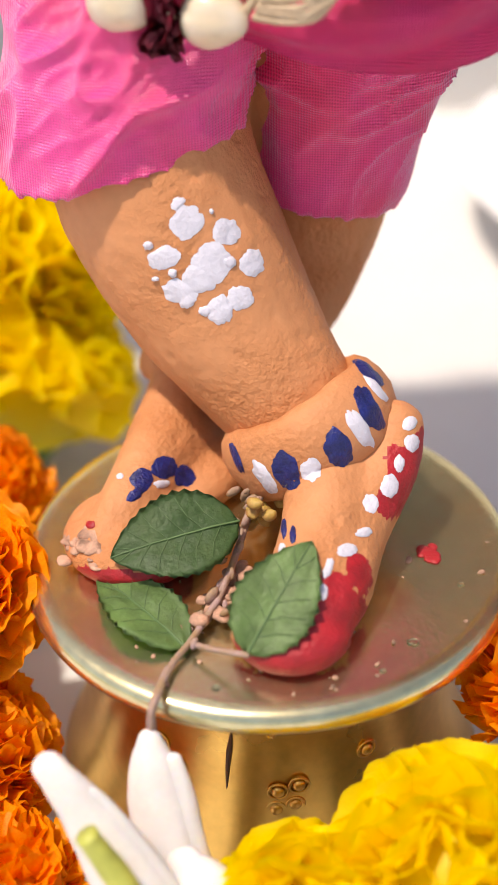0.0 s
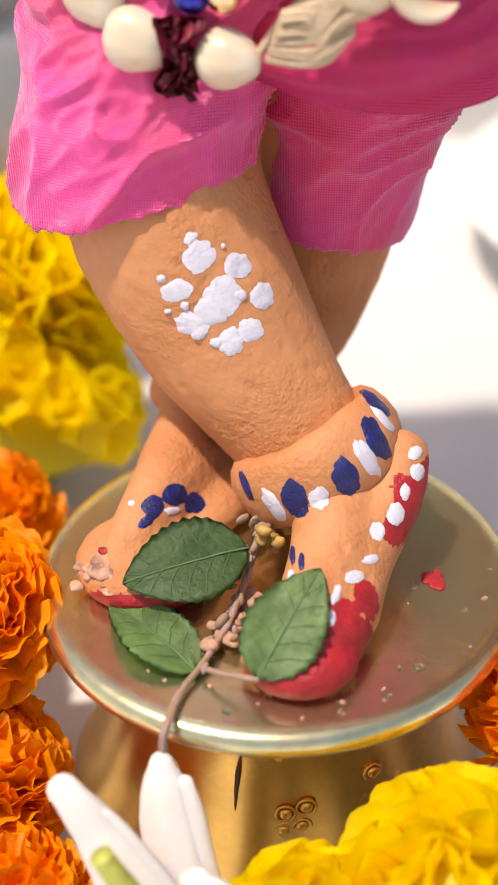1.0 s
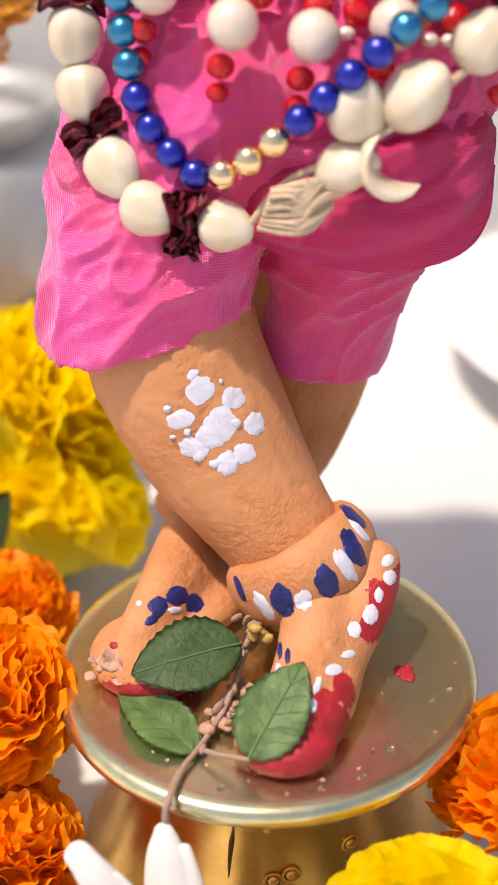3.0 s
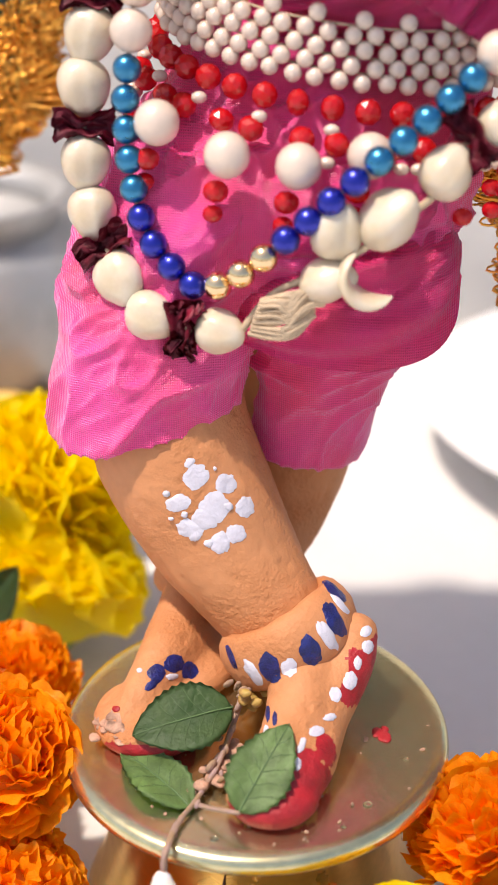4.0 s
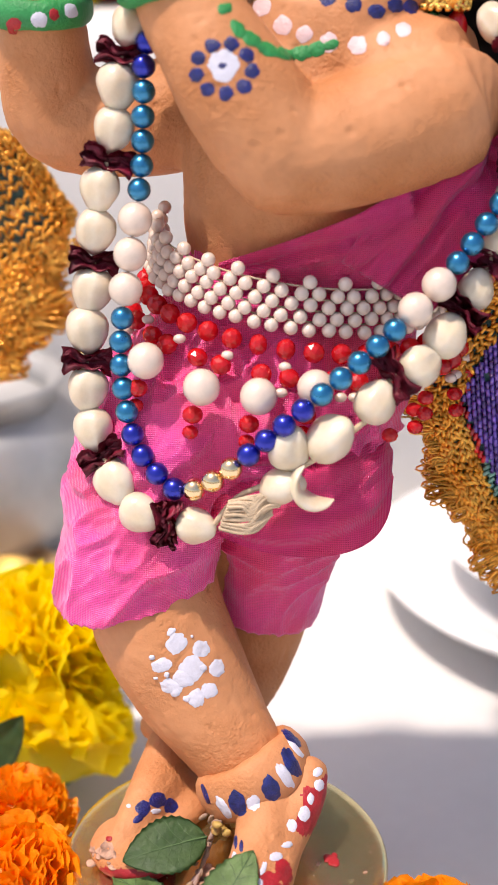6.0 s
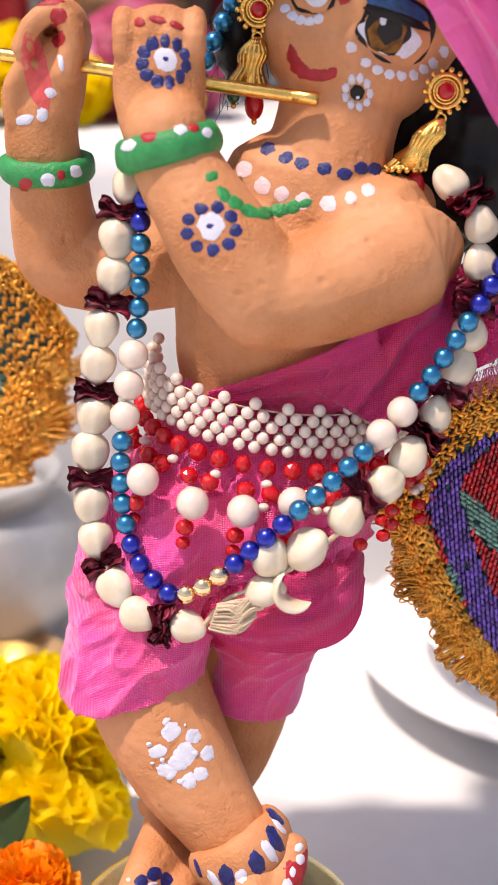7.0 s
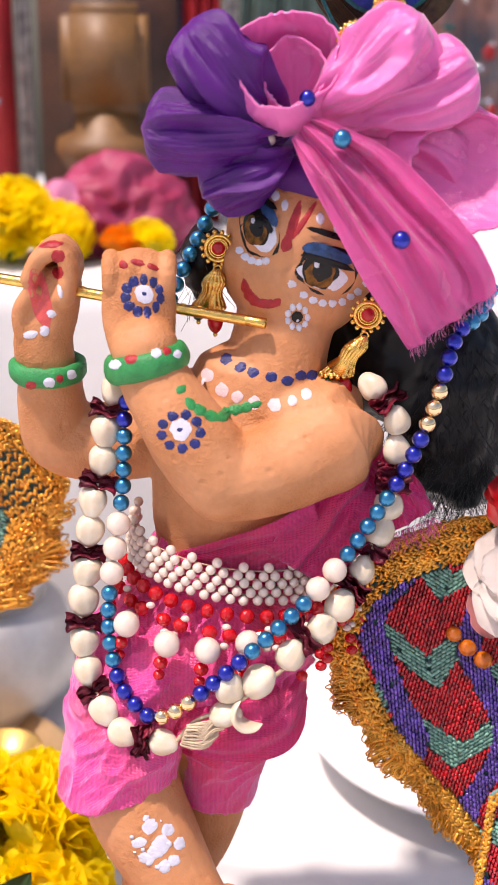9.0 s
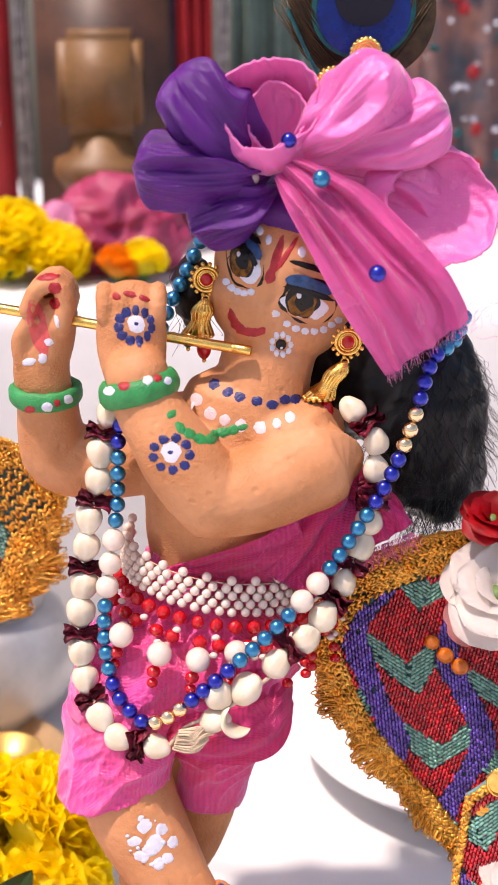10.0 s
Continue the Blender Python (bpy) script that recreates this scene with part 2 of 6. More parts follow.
def tube(bm, path, radii, seg=16, round_ends=True, flat=None, mat=0, bumpy=0.0, flip_ref=None):
    """A tube along path; radii one for each point. flat: (x, y) factors of the section."""
    pts = [Vector(p) for p in path]
    r = [float(x) for x in radii] if hasattr(radii, "__len__") else [float(radii)] * len(pts)
    ref = Vector(flip_ref) if flip_ref else Vector((0.03, 1, 0.05))
    rings = []
    fx, fy = flat or (1, 1)
    for i, p in enumerate(pts):
        d = (pts[min(i + 1, len(pts) - 1)] - pts[max(i - 1, 0)]).normalized()
        s = d.cross(ref).normalized()
        u = s.cross(d).normalized()
        ring = []
        for k in range(seg):
            a = 2 * math.pi * k / seg
            ring.append(p + r[i] * (s * math.cos(a) * fx + u * math.sin(a) * fy))
        rings.append((ring, d, r[i], p))
    out = []
    if round_ends:
        ring, d, rr, p = rings[0]
        for q in (0.25, 0.6, 0.87):
            out.append([p + (v - p) * q - d * rr * math.sqrt(1 - q * q) * 0.8 for v in ring])
    out += [x[0] for x in rings]
    if round_ends:
        ring, d, rr, p = rings[-1]
        for q in (0.87, 0.6, 0.25):
            out.append([p + (v - p) * q + d * rr * math.sqrt(1 - q * q) * 0.8 for v in ring])
    if bumpy:
        out = [[Vector(v) + Vector(noise.noise_vector(Vector(v) * 160)) * bumpy for v in ring] for ring in out]
    loft(bm, out, mat=mat)


def ball(bm, at, size, turn=(0, 0, 0), seg=20, rows=14, mat=0):
    m = pose(*at, *turn) @ Matrix.Diagonal((*size, 1))
    poles = bm.verts.new(m @ Vector((0, 0, 1))), bm.verts.new(m @ Vector((0, 0, -1)))
    belts = []
    for i in range(1, rows):
        a = math.pi * i / rows
        belts.append([bm.verts.new(m @ Vector((math.sin(a) * math.cos(2 * math.pi * k / seg), math.sin(a) * math.sin(2 * math.pi * k / seg), math.cos(a)))) for k in range(seg)])
    for k in range(seg):
        n = (k + 1) % seg
        bm.faces.new((poles[0], belts[0][k], belts[0][n])).material_index = mat
        bm.faces.new((poles[1], belts[-1][n], belts[-1][k])).material_index = mat
        for a, b in zip(belts, belts[1:]):
            bm.faces.new((a[k], b[k], b[n], a[n])).material_index = mat


def ring(bm, m, big, small, seg=40, tube_seg=12, squash=1.0, mat=0):
    """A torus, turned by the matrix m."""
    rows = []
    for i in range(seg):
        a = 2 * math.pi * i / seg
        rows.append([bm.verts.new(m @ Vector(((big + small * math.cos(b)) * math.cos(a), (big + small * math.cos(b)) * math.sin(a), small * squash * math.sin(b))))
                     for b in (2 * math.pi * k / tube_seg for k in range(tube_seg))])
    for i in range(seg):
        a, b = rows[i], rows[(i + 1) % seg]
        for k in range(tube_seg):
            bm.faces.new((a[k], b[k], b[(k + 1) % tube_seg], a[(k + 1) % tube_seg])).material_index = mat


def turned(bm, profile, seg=64, mat=0):
    """A body of revolution round z from (radius, height) pairs."""
    rings = [[Vector((max(r, 1e-5) * math.cos(2 * math.pi * k / seg), max(r, 1e-5) * math.sin(2 * math.pi * k / seg), z)) for k in range(seg)] for r, z in profile]
    loft(bm, rings, mat=mat)


def fused(bm, voxel, smooth=6):
    """The union of a bmesh's closed bodies as one even skin."""
    me = bpy.data.meshes.new("raw")
    bmesh.ops.recalc_face_normals(bm, faces=bm.faces)
    bm.to_mesh(me)
    bm.free()
    ob = new("raw", me)
    mod = ob.modifiers.new("skin", "REMESH")
    mod.mode, mod.voxel_size = "VOXEL", voxel
    if smooth:
        sm = ob.modifiers.new("soft", "SMOOTH")
        sm.factor, sm.iterations = 0.5, smooth
    graph = bpy.context.evaluated_depsgraph_get()
    graph.update()
    done = bpy.data.meshes.new_from_object(ob.evaluated_get(graph))
    bpy.data.objects.remove(ob)
    bpy.data.meshes.remove(me)
    return done


def displace(me, f):
    """Moves each vertex along its normal by f(place, normal)."""
    normals = [v.normal.copy() for v in me.vertices]
    for v, n in zip(me.vertices, normals):
        v.co += n * f(v.co, n)
    me.update()


def ridged(p):
    return 1 - 2 * abs(noise.noise(p))


def along(path, spacing_of):
    """Walks along a polyline; yields the place and direction of each next piece, whose length spacing_of(i) gives, until None."""
    pts = [Vector(p) for p in path]
    lengths = [0]
    for a, b in zip(pts, pts[1:]):
        lengths.append(lengths[-1] + (b - a).length)

    def at(s):
        s = min(max(s, 0), lengths[-1] - 1e-9)
        k = max(i for i, l in enumerate(lengths) if l <= s)
        k = min(k, len(pts) - 2)
        t = (s - lengths[k]) / max(1e-9, lengths[k + 1] - lengths[k])
        return pts[k].lerp(pts[k + 1], t), (pts[k + 1] - pts[k]).normalized()

    s, i = 0.0, 0
    while True:
        w = spacing_of(i)
        if w is None or s + w > lengths[-1] + w:
            return
        if s + w / 2 > lengths[-1]:
            return
        p, d = at(s + w / 2)
        yield i, p, d
        s, i = s + w, i + 1


def facing(d, up=(0, 0, 1)):
    """A turn whose z axis runs along d."""
    return Vector(d).to_track_quat("Z", "Y").to_matrix().to_4x4()


rng = random.Random(7)

# ---- the setting ----
DISC_Z = 0.080


def sheet(name, w, d, nx, ny, height, mat, at, label, category="", kind="structure", thick=0.004):
    bm = bmesh.new()
    g = [[bm.verts.new((w * (i / nx - 0.5), d * (j / ny - 0.5), height(w * (i / nx - 0.5), d * (j / ny - 0.5)))) for i in range(nx + 1)] for j in range(ny + 1)]
    for j in range(ny):
        for i in range(nx):
            bm.faces.new((g[j][i], g[j][i + 1], g[j + 1][i + 1], g[j + 1][i]))
    got = bmesh.ops.extrude_face_region(bm, geom=list(bm.faces))
    for v in got["geom"]:
        if isinstance(v, bmesh.types.BMVert):
            v.co.z -= thick
    bmesh.ops.recalc_face_normals(bm, faces=bm.faces)
    ob = part(name, bm, mat)
    ob.location = at
    return tagged(ob, label, category, kind=kind)


sheet("ground", 6.0, 6.0, 90, 90, lambda x, y: 0.0012 * noise.noise(Vector((x * 9, y * 9, 0))), CLOTH, (0, 0.4, 0),
      "white cotton cloth spread flat under the offerings", thick=0.02)

# a draped white step behind, with the shrine's curtains above it


def draped_step(name, x0, x1, y0, y1, top, label):
    bm = bmesh.new()
    n, prof = 70, [(y0 - 0.012, 0.0), (y0 - 0.010, top * 0.5), (y0 - 0.006, top - 0.03), (y0 + 0.006, top - 0.008), (y0 + 0.03, top), (y1, top), (y1, 0.0)]
    rows = []
    for i in range(n + 1):
        x = x0 + (x1 - x0) * i / n
        rows.append([bm.verts.new((x, y + 0.010 * noise.noise(Vector((x * 16, z * 3, 1))) * (1 if k < 4 else 0), z + (0.004 * noise.noise(Vector((x * 12, y * 12, 4))) if z > 0.1 else 0)))
                     for k, (y, z) in enumerate(prof)])
    for a, b in zip(rows, rows[1:]):
        for k in range(len(prof) - 1):
            bm.faces.new((a[k], b[k], b[k + 1], a[k + 1]))
    bm.faces.new(rows[0])
    bm.faces.new(rows[-1][::-1])
    bmesh.ops.recalc_face_normals(bm, faces=bm.faces)
    return tagged(part(name, bm, CLOTH), label, kind="structure")


draped_step("platform", -1.4, 0.42, 0.52, 0.98, 0.355, "step draped in white cotton cloth behind the figurine")


def curtain(name, x0, x1, y, z0, z1, mat, label, folds=9.0, deep=0.012):
    bm = bmesh.new()
    n = 60
    rows = []
    for i in range(n + 1):
        x = x0 + (x1 - x0) * i / n
        dy = deep * math.sin(folds * 2 * math.pi * i / n) + 0.6 * deep * noise.noise(Vector((x * 30, 0, 0)))
        rows.append([bm.verts.new((x, y + dy * (0.7 + 0.3 * k / 4), z0 + (z1 - z0) * k / 4)) for k in range(5)])
    for a, b in zip(rows, rows[1:]):
        for k in range(4):
            bm.faces.new((a[k], b[k], b[k + 1], a[k + 1]))
    got = bmesh.ops.extrude_face_region(bm, geom=list(bm.faces))
    for v in got["geom"]:
        if isinstance(v, bmesh.types.BMVert):
            v.co.y += 0.003
    bmesh.ops.recalc_face_normals(bm, faces=bm.faces)
    return tagged(part(name, bm, mat), label, "curtain")


# ---- the brass pot that bears the figurine ----
pot = thing("brass_pot", (0, 0, 0), "upturned brass pot with a flat round rim as pedestal", "pot")
bm = bmesh.new()
turned(bm, [(0.0, 0.0), (0.058, 0.0), (0.0605, 0.002), (0.0612, 0.006), (0.0585, 0.012), (0.054, 0.024), (0.0515, 0.038), (0.0505, 0.052), (0.0512, 0.062),
            (0.0535, 0.069), (0.0575, 0.0722), (0.0, 0.0722)], 96)
part("body", bm, BRASS, pot)
bm = bmesh.new()
turned(bm, [(0.0, 0.0722), (0.0595, 0.0722), (0.0636, 0.0729), (0.0655, 0.0742), (0.0660, 0.0757), (0.0657, 0.0775), (0.0648, 0.0790), (0.0632, 0.0798), (0.060, DISC_Z), (0.03, DISC_Z), (0.0, DISC_Z)], 128)
part("rim", bm, BRASS_TOP, pot, "dull scratched brass rim plate")
# embossed rings and dots on the pot's side
for a, z, r in ((-87, 0.0390, 0.0026), (-81, 0.0410, 0.0026), (-87.5, 0.0325, 0.0026), (-82, 0.0340, 0.0024), (-89, 0.059, 0.0010), (-123, 0.048, 0.0026), (-117, 0.042, 0.0024), (-60, 0.047, 0.0026)):
    bm = bmesh.new()
    rad = 0.0510 if z > 0.045 else 0.0519
    m = pose(rad * math.cos(radians(a)), rad * math.sin(radians(a)), z) @ facing((math.cos(radians(a)), math.sin(radians(a)), 0))
    ring(bm, m, r, 0.0004, 20, 8)
    ball(bm, (0, 0, 0), (r * 0.72, r * 0.72, r * 0.5), seg=12, rows=8)
    for v in bm.verts[20 * 8:]:
        v.co = m @ v.co
    part("embossed_ring", bm, BRASS, pot)
# an old dent scratched down the side
bm = bmesh.new()
tube(bm, [(0.0512 * math.cos(radians(a)), 0.0512 * math.sin(radians(a)), z) for a, z in ((-100, 0.060), (-100.8, 0.053), (-101.5, 0.046), (-102, 0.036))], [0.0002, 0.0008, 0.0006, 0.0002], 8)
part("scratch", bm, WOOD_DARK, pot, "dark scratch")

# ---- the figurine: one skin of clay with its painted marks ----
bm = bmesh.new()


def limb(points, seg=20, n=18, flat=None):
    s = spline(points, n)
    tube(bm, s[:, :3], s[:, 3], seg, flat=flat)


# the leg in front crosses over and stands on tiptoe
limb([(-0.032, 0.062, 0.195, 0.0240), (-0.0300, 0.049, 0.165, 0.0280), (-0.013, 0.036, 0.134, 0.0250), (0.003, 0.024, 0.114, 0.0195), (0.012, 0.017, 0.104, 0.0175)])
# its foot: heel raised, toes down
limb([(0.013, 0.014, 0.104, 0.0155), (0.0165, 0.004, 0.101, 0.0135), (0.0150, -0.014, 0.0945, 0.0120), (0.010, -0.034, 0.0885, 0.0120)], flat=(1.0, 0.95))
limb([(0.0335, 0.012, 0.1105, 0.0075), (0.0305, 0.003, 0.103, 0.0090), (0.0215, -0.012, 0.093, 0.0100), (0.014, -0.032, 0.0880, 0.0110), (0.006, -0.043, 0.0860, 0.0085)])
ball(bm, (0.006, -0.040, 0.0855), (0.0155, 0.0155, 0.0080), (0, 0, -20))
# the leg behind, with its foot flat on the rim
limb([(0.012, 0.086, 0.185, 0.028), (0.012, 0.081, 0.150, 0.0240), (0.0065, 0.075, 0.122, 0.0190), (-0.007, 0.066, 0.103, 0.0175), (-0.020, 0.056, 0.092, 0.0160)])
limb([(-0.019, 0.054, 0.093, 0.0150), (-0.023, 0.040, 0.0905, 0.0150), (-0.031, 0.018, 0.0870, 0.0130), (-0.038, -0.002, 0.0845, 0.0105), (-0.041, -0.008, 0.0835, 0.0085)], flat=(1.25, 0.85))
ball(bm, (-0.024, 0.028, 0.0855), (0.019, 0.026, 0.0085), (0, 0, -25))
ball(bm, (-0.035, -0.004, 0.0848), (0.0205, 0.0195, 0.0085), (0, 0, -25))
# trunk, neck, head
limb([(0.022, 0.094, 0.225, 0.026), (0.028, 0.097, 0.285, 0.040), (0.030, 0.097, 0.330, 0.046), (0.034, 0.098, 0.365, 0.047), (0.038, 0.098, 0.388, 0.036)], flat=(1.08, 0.80), seg=28)
limb([(0.044, 0.100, 0.380, 0.034), (0.050, 0.103, 0.408, 0.0275), (0.056, 0.110, 0.432, 0.0275)])
HEAD = pose(0.0620, 0.1180, 0.4640, 0, 24, 0)
for at, size in (((0.002, 0, 0.008), (0.0455, 0.0430, 0.0430)), ((0.003, -0.003, -0.016), (0.0400, 0.0370, 0.0310)), ((-0.004, -0.020, -0.030), (0.0165, 0.0165, 0.0130)),
                 ((-0.023, -0.012, -0.016), (0.014, 0.018, 0.014)), ((0.025, -0.010, -0.014), (0.017, 0.020, 0.017)), ((-0.003, -0.0385, -0.009), (0.0045, 0.0045, 0.0065))):
    p = HEAD @ Vector(at)
    ball(bm, p, size, (0, 24, 0), 28, 20)
# the near arm: shoulder, elbow, forearm, hand
limb([(0.055, 0.090, 0.372, 0.030), (0.078, 0.080, 0.369, 0.0300), (0.064, 0.070, 0.362, 0.0265), (0.040, 0.062, 0.3545, 0.0245), (0.017, 0.057, 0.353, 0.0235)], seg=24)
limb([(0.020, 0.057, 0.354, 0.0235), (0.007, 0.058, 0.370, 0.0230), (-0.006, 0.062, 0.389, 0.0205), (-0.017, 0.068, 0.408, 0.0178), (-0.021, 0.073, 0.422, 0.0175)], seg=24)
limb([(-0.022, 0.078, 0.418, 0.0175), (-0.0235, 0.084, 0.432, 0.0195), (-0.0235, 0.087, 0.446, 0.0195), (-0.0225, 0.089, 0.4565, 0.0165)], flat=(1.0, 0.62))
for i in range(4):
    x = -0.038 + 0.0098 * i
    limb([(x, 0.082, 0.450, 0.0052), (x, 0.083, 0.4600 - 0.001 * abs(i - 1), 0.0052), (x, 0.092, 0.4640, 0.0050), (x, 0.101, 0.456, 0.0046)], 10, 8)
# the far arm, with the palm turned to the flute
limb([(0.012, 0.110, 0.372, 0.027), (-0.024, 0.116, 0.356, 0.0235), (-0.066, 0.118, 0.354, 0.0215), (-0.074, 0.116, 0.370, 0.0200), (-0.075, 0.111, 0.396, 0.0172)], seg=24)
limb([(-0.075, 0.109, 0.392, 0.0165), (-0.077, 0.108, 0.415, 0.0165), (-0.072, 0.108, 0.432, 0.0150), (-0.066, 0.108, 0.446, 0.0120)], flat=(1.0, 0.8))
for i in range(4):
    y = 0.098 + 0.0075 * i
    limb([(-0.064, y, 0.440, 0.0062), (-0.0605, y, 0.455, 0.0060), (-0.0660, y, 0.4655, 0.0056), (-0.0765, y, 0.4610, 0.0050), (-0.0830, y, 0.4500, 0.0045)], 10, 10)
limb([(-0.086, 0.103, 0.418, 0.0062), (-0.0875, 0.101, 0.432, 0.0055), (-0.081, 0.099, 0.444, 0.0046)], 10, 8)
# the hollow of the palm
ball(bm, (-0.0735, 0.117, 0.4440), (0.0125, 0.0060, 0.0190), (0, 8, 0))
skin = fused(bm, 0.00125, 8)


def kneaded(p, n):
    pit = max(0.0, noise.noise(p * 260 + Vector((5, 1, 2))) - 0.42)
    crack = max(0.0, 0.05 - abs(noise.noise(Vector((p.x * 60, p.y * 60, p.z * 170))))) * max(0.0, noise.noise(p * 35 + Vector((9, 9, 2))))
    return 0.0007 * noise.noise(p * 55) + 0.00016 * noise.noise(p * 380) - 0.0022 * pit - 0.018 * crack


displace(skin, kneaded)
skin.materials.append(CLAY)
bm = bmesh.new()
bm.from_mesh(skin)
bpy.data.meshes.remove(skin)
for f in bm.faces:
    f.material_index = 0
PAINTS = {"W": (1, WHITE_PAINT), "B": (2, BLUE_PAINT), "R": (3, RED_PAINT), "G": (4, GREEN_PAINT), "K": (5, PINK_PAINT), "K2": (6, CORAL_PAINT),
          "D": (7, BLACK_PAINT), "N": (8, BROWN_PAINT), "U": (9, LID_PAINT), "C": (0, CLAY)}


def band(at, axis, big, small, squash, mat, lean=(1, 1)):
    m = Matrix.Translation(at) @ facing(axis) @ Matrix.Diagonal((lean[0], lean[1], 1, 1))
    b2 = bmesh.new()
    ring(b2, m, big, small, 56, 14, squash, mat)
    for v in b2.verts:
        v.co += Vector(noise.noise_vector(v.co * 130)) * 0.0009
    me = bpy.data.meshes.new("band")
    bmesh.ops.recalc_face_normals(b2, faces=b2.faces)
    b2.to_mesh(me)
    b2.free()
    bm.from_mesh(me)
    bpy.data.meshes.remove(me)


band((0.0110, 0.0160, 0.1060), (0.50, -0.30, -0.80), 0.0192, 0.0054, 2.0, 0)
band((-0.0190, 0.0570, 0.0960), (-0.4, -0.3, -0.8), 0.0165, 0.0045, 1.4, 0)
band((-0.0195, 0.0705, 0.4130), (-0.22, 0.12, 0.95), 0.0185, 0.0042, 1.7, 4)
band((-0.0755, 0.1095, 0.3985), (0.0, -0.06, 1.0), 0.0180, 0.0036, 1.6, 4)
from mathutils.bvhtree import BVHTree
bvh = BVHTree.FromBMesh(bm)
MARKS = []
# painted marks: where a mark lies across and up (mm) from the group's point, half-sizes (mm), turn (degrees)
MARKS.append(((-0.0136, 0.0200, 0.1514), (-0.049, 0.882, -0.469), [  # calf
    ('W', -6.4, 12.2, 4.0, 4.6, -25), ('W', -8.6, 16.8, 2.0, 1.3, 40), ('W', 3.2, 9.6, 3.6, 3.4, 0), ('W', -12.5, 3.6, 4.2, 3.0, 15),
    ('W', -0.7, 2.0, 4.9, 5.4, 0), ('W', -4.0, -2.1, 4.3, 3.7, 0), ('W', 9.5, 1.7, 3.2, 3.4, 0), ('W', -8.9, -5.0, 4.6, 2.9, -20),
    ('W', -7.2, -7.2, 2.0, 2.0, 0), ('W', 6.4, -6.9, 3.3, 3.0, 0), ('W', 1.1, -10.0, 3.2, 3.6, 0), ('W', -2.6, -10.0, 1.7, 1.3, 0),
    ('W', -16.3, 6.7, 1.3, 1.1, 0), ('W', -0.3, 14.7, 0.6, 0.7, 0), ('W', -14.9, -1.6, 1.0, 0.6, 0), ('W', -10.5, -0.3, 1.1, 1.1, 30),
    ('W', 4.0, 2.1, 1.7, 1.4, 0)]))
MARKS.append(((0.0123, 0.0000, 0.1130), (0.023, 0.821, -0.571), [  # anklet
    ('B', -7.5, -7.8, 3.3, 5.3, 20), ('B', 5.8, -2.0, 3.3, 5.3, 20), ('B', 13.6, 8.1, 2.7, 6.3, 30), ('B', 13.4, 18.1, 1.7, 5.0, 50),
    ('B', -20.5, -5.1, 1.1, 4.4, 25), ('W', -13.1, -9.7, 1.9, 5.0, 35), ('W', -1.0, -7.5, 2.7, 3.1, 30), ('W', 11.0, 3.3, 2.1, 6.0, 35),
    ('W', 15.2, 13.8, 1.2, 4.4, 45)]))
MARKS.append(((0.0276, 0.0000, 0.0911), (0.063, 0.791, -0.608), [  # heel
    ('R', 9.3, 7.5, 5.4, 9.9, 25), ('R', 4.5, 1.5, 4.2, 3.9, 0), ('R', 11.7, 16.5, 2.1, 6.0, -15), ('W', -0.5, 1.1, 2.0, 2.4, 10),
    ('W', 4.1, 5.9, 2.3, 2.9, 0), ('W', 6.3, 11.7, 1.4, 2.3, 0), ('W', 9.3, 17.4, 2.1, 2.4, -20), ('W', 8.6, 22.5, 1.5, 2.3, -40)]))
MARKS.append(((0.0091, -0.0450, 0.0952), (0.015, 0.747, -0.665), [  # toe
    ('R', -2.0, -9.4, 14.5, 8.3, 5), ('R', 8.1, 0.0, 7.0, 9.4, 25), ('R', 13.5, 9.4, 3.0, 5.4, 15), ('R', -9.4, -9.4, 8.1, 4.8, 0),
    ('W', 10.2, 14.8, 2.6, 1.7, 10), ('W', 14.5, 19.4, 2.4, 1.2, 15), ('W', 5.5, 10.2, 1.1, 2.7, -20), ('W', 4.4, 4.3, 1.1, 1.9, 0),
    ('W', -5.8, 14.4, 0.9, 1.9, 0), ('B', -3.2, 18.2, 0.8, 2.4, 0), ('B', -5.4, 20.2, 0.7, 2.7, 0)]))
MARKS.append(((-0.0329, 0.0200, 0.0836), (-0.093, 0.799, -0.595), [  # instep
    ('B', -2.7, 1.6, 3.0, 3.0, 0), ('B', 3.7, 4.4, 3.5, 3.2, 0), ('B', 8.9, 1.9, 2.9, 3.0, 0), ('B', -4.8, -2.2, 2.7, 1.3, 30),
    ('W', 2.5, 0.2, 2.2, 1.1, 0), ('W', -8.4, 3.0, 1.0, 0.8, 0), ('W', -13.7, -1.7, 1.0, 1.3, 0), ('R', -16.7, -9.2, 1.4, 1.0, 0)]))
MARKS.append(((-0.0346, -0.0180, 0.0807), (-0.104, 0.756, -0.647), [  # sole
    ('R', -11.8, 2.3, 4.2, 2.4, -25), ('R', -2.9, -0.2, 9.0, 3.4, -10), ('R', 7.6, -0.4, 9.0, 3.4, 5)]))
MARKS.append(((-0.0014, 0.0400, 0.3861), (-0.020, 0.980, -0.197), [  # forearm
    ('W', 0.0, 0.0, 5.7, 5.4, 0), ('B', -0.5, 0.0, 2.5, 1.8, 10), ('B', 9.9, -1.8, 2.7, 2.5, 0), ('B', 7.0, -7.1, 2.7, 2.5, 0),
    ('B', 0.7, -9.5, 2.7, 2.5, 0), ('B', -5.8, -7.9, 2.7, 2.5, 0), ('B', -9.7, -3.0, 2.7, 2.5, 0), ('B', -9.0, 2.8, 2.7, 2.5, 0),
    ('B', -4.1, 6.9, 2.7, 2.5, 0), ('B', 2.7, 7.4, 2.7, 2.5, 0), ('B', 8.2, 3.9, 2.7, 2.5, 0)]))
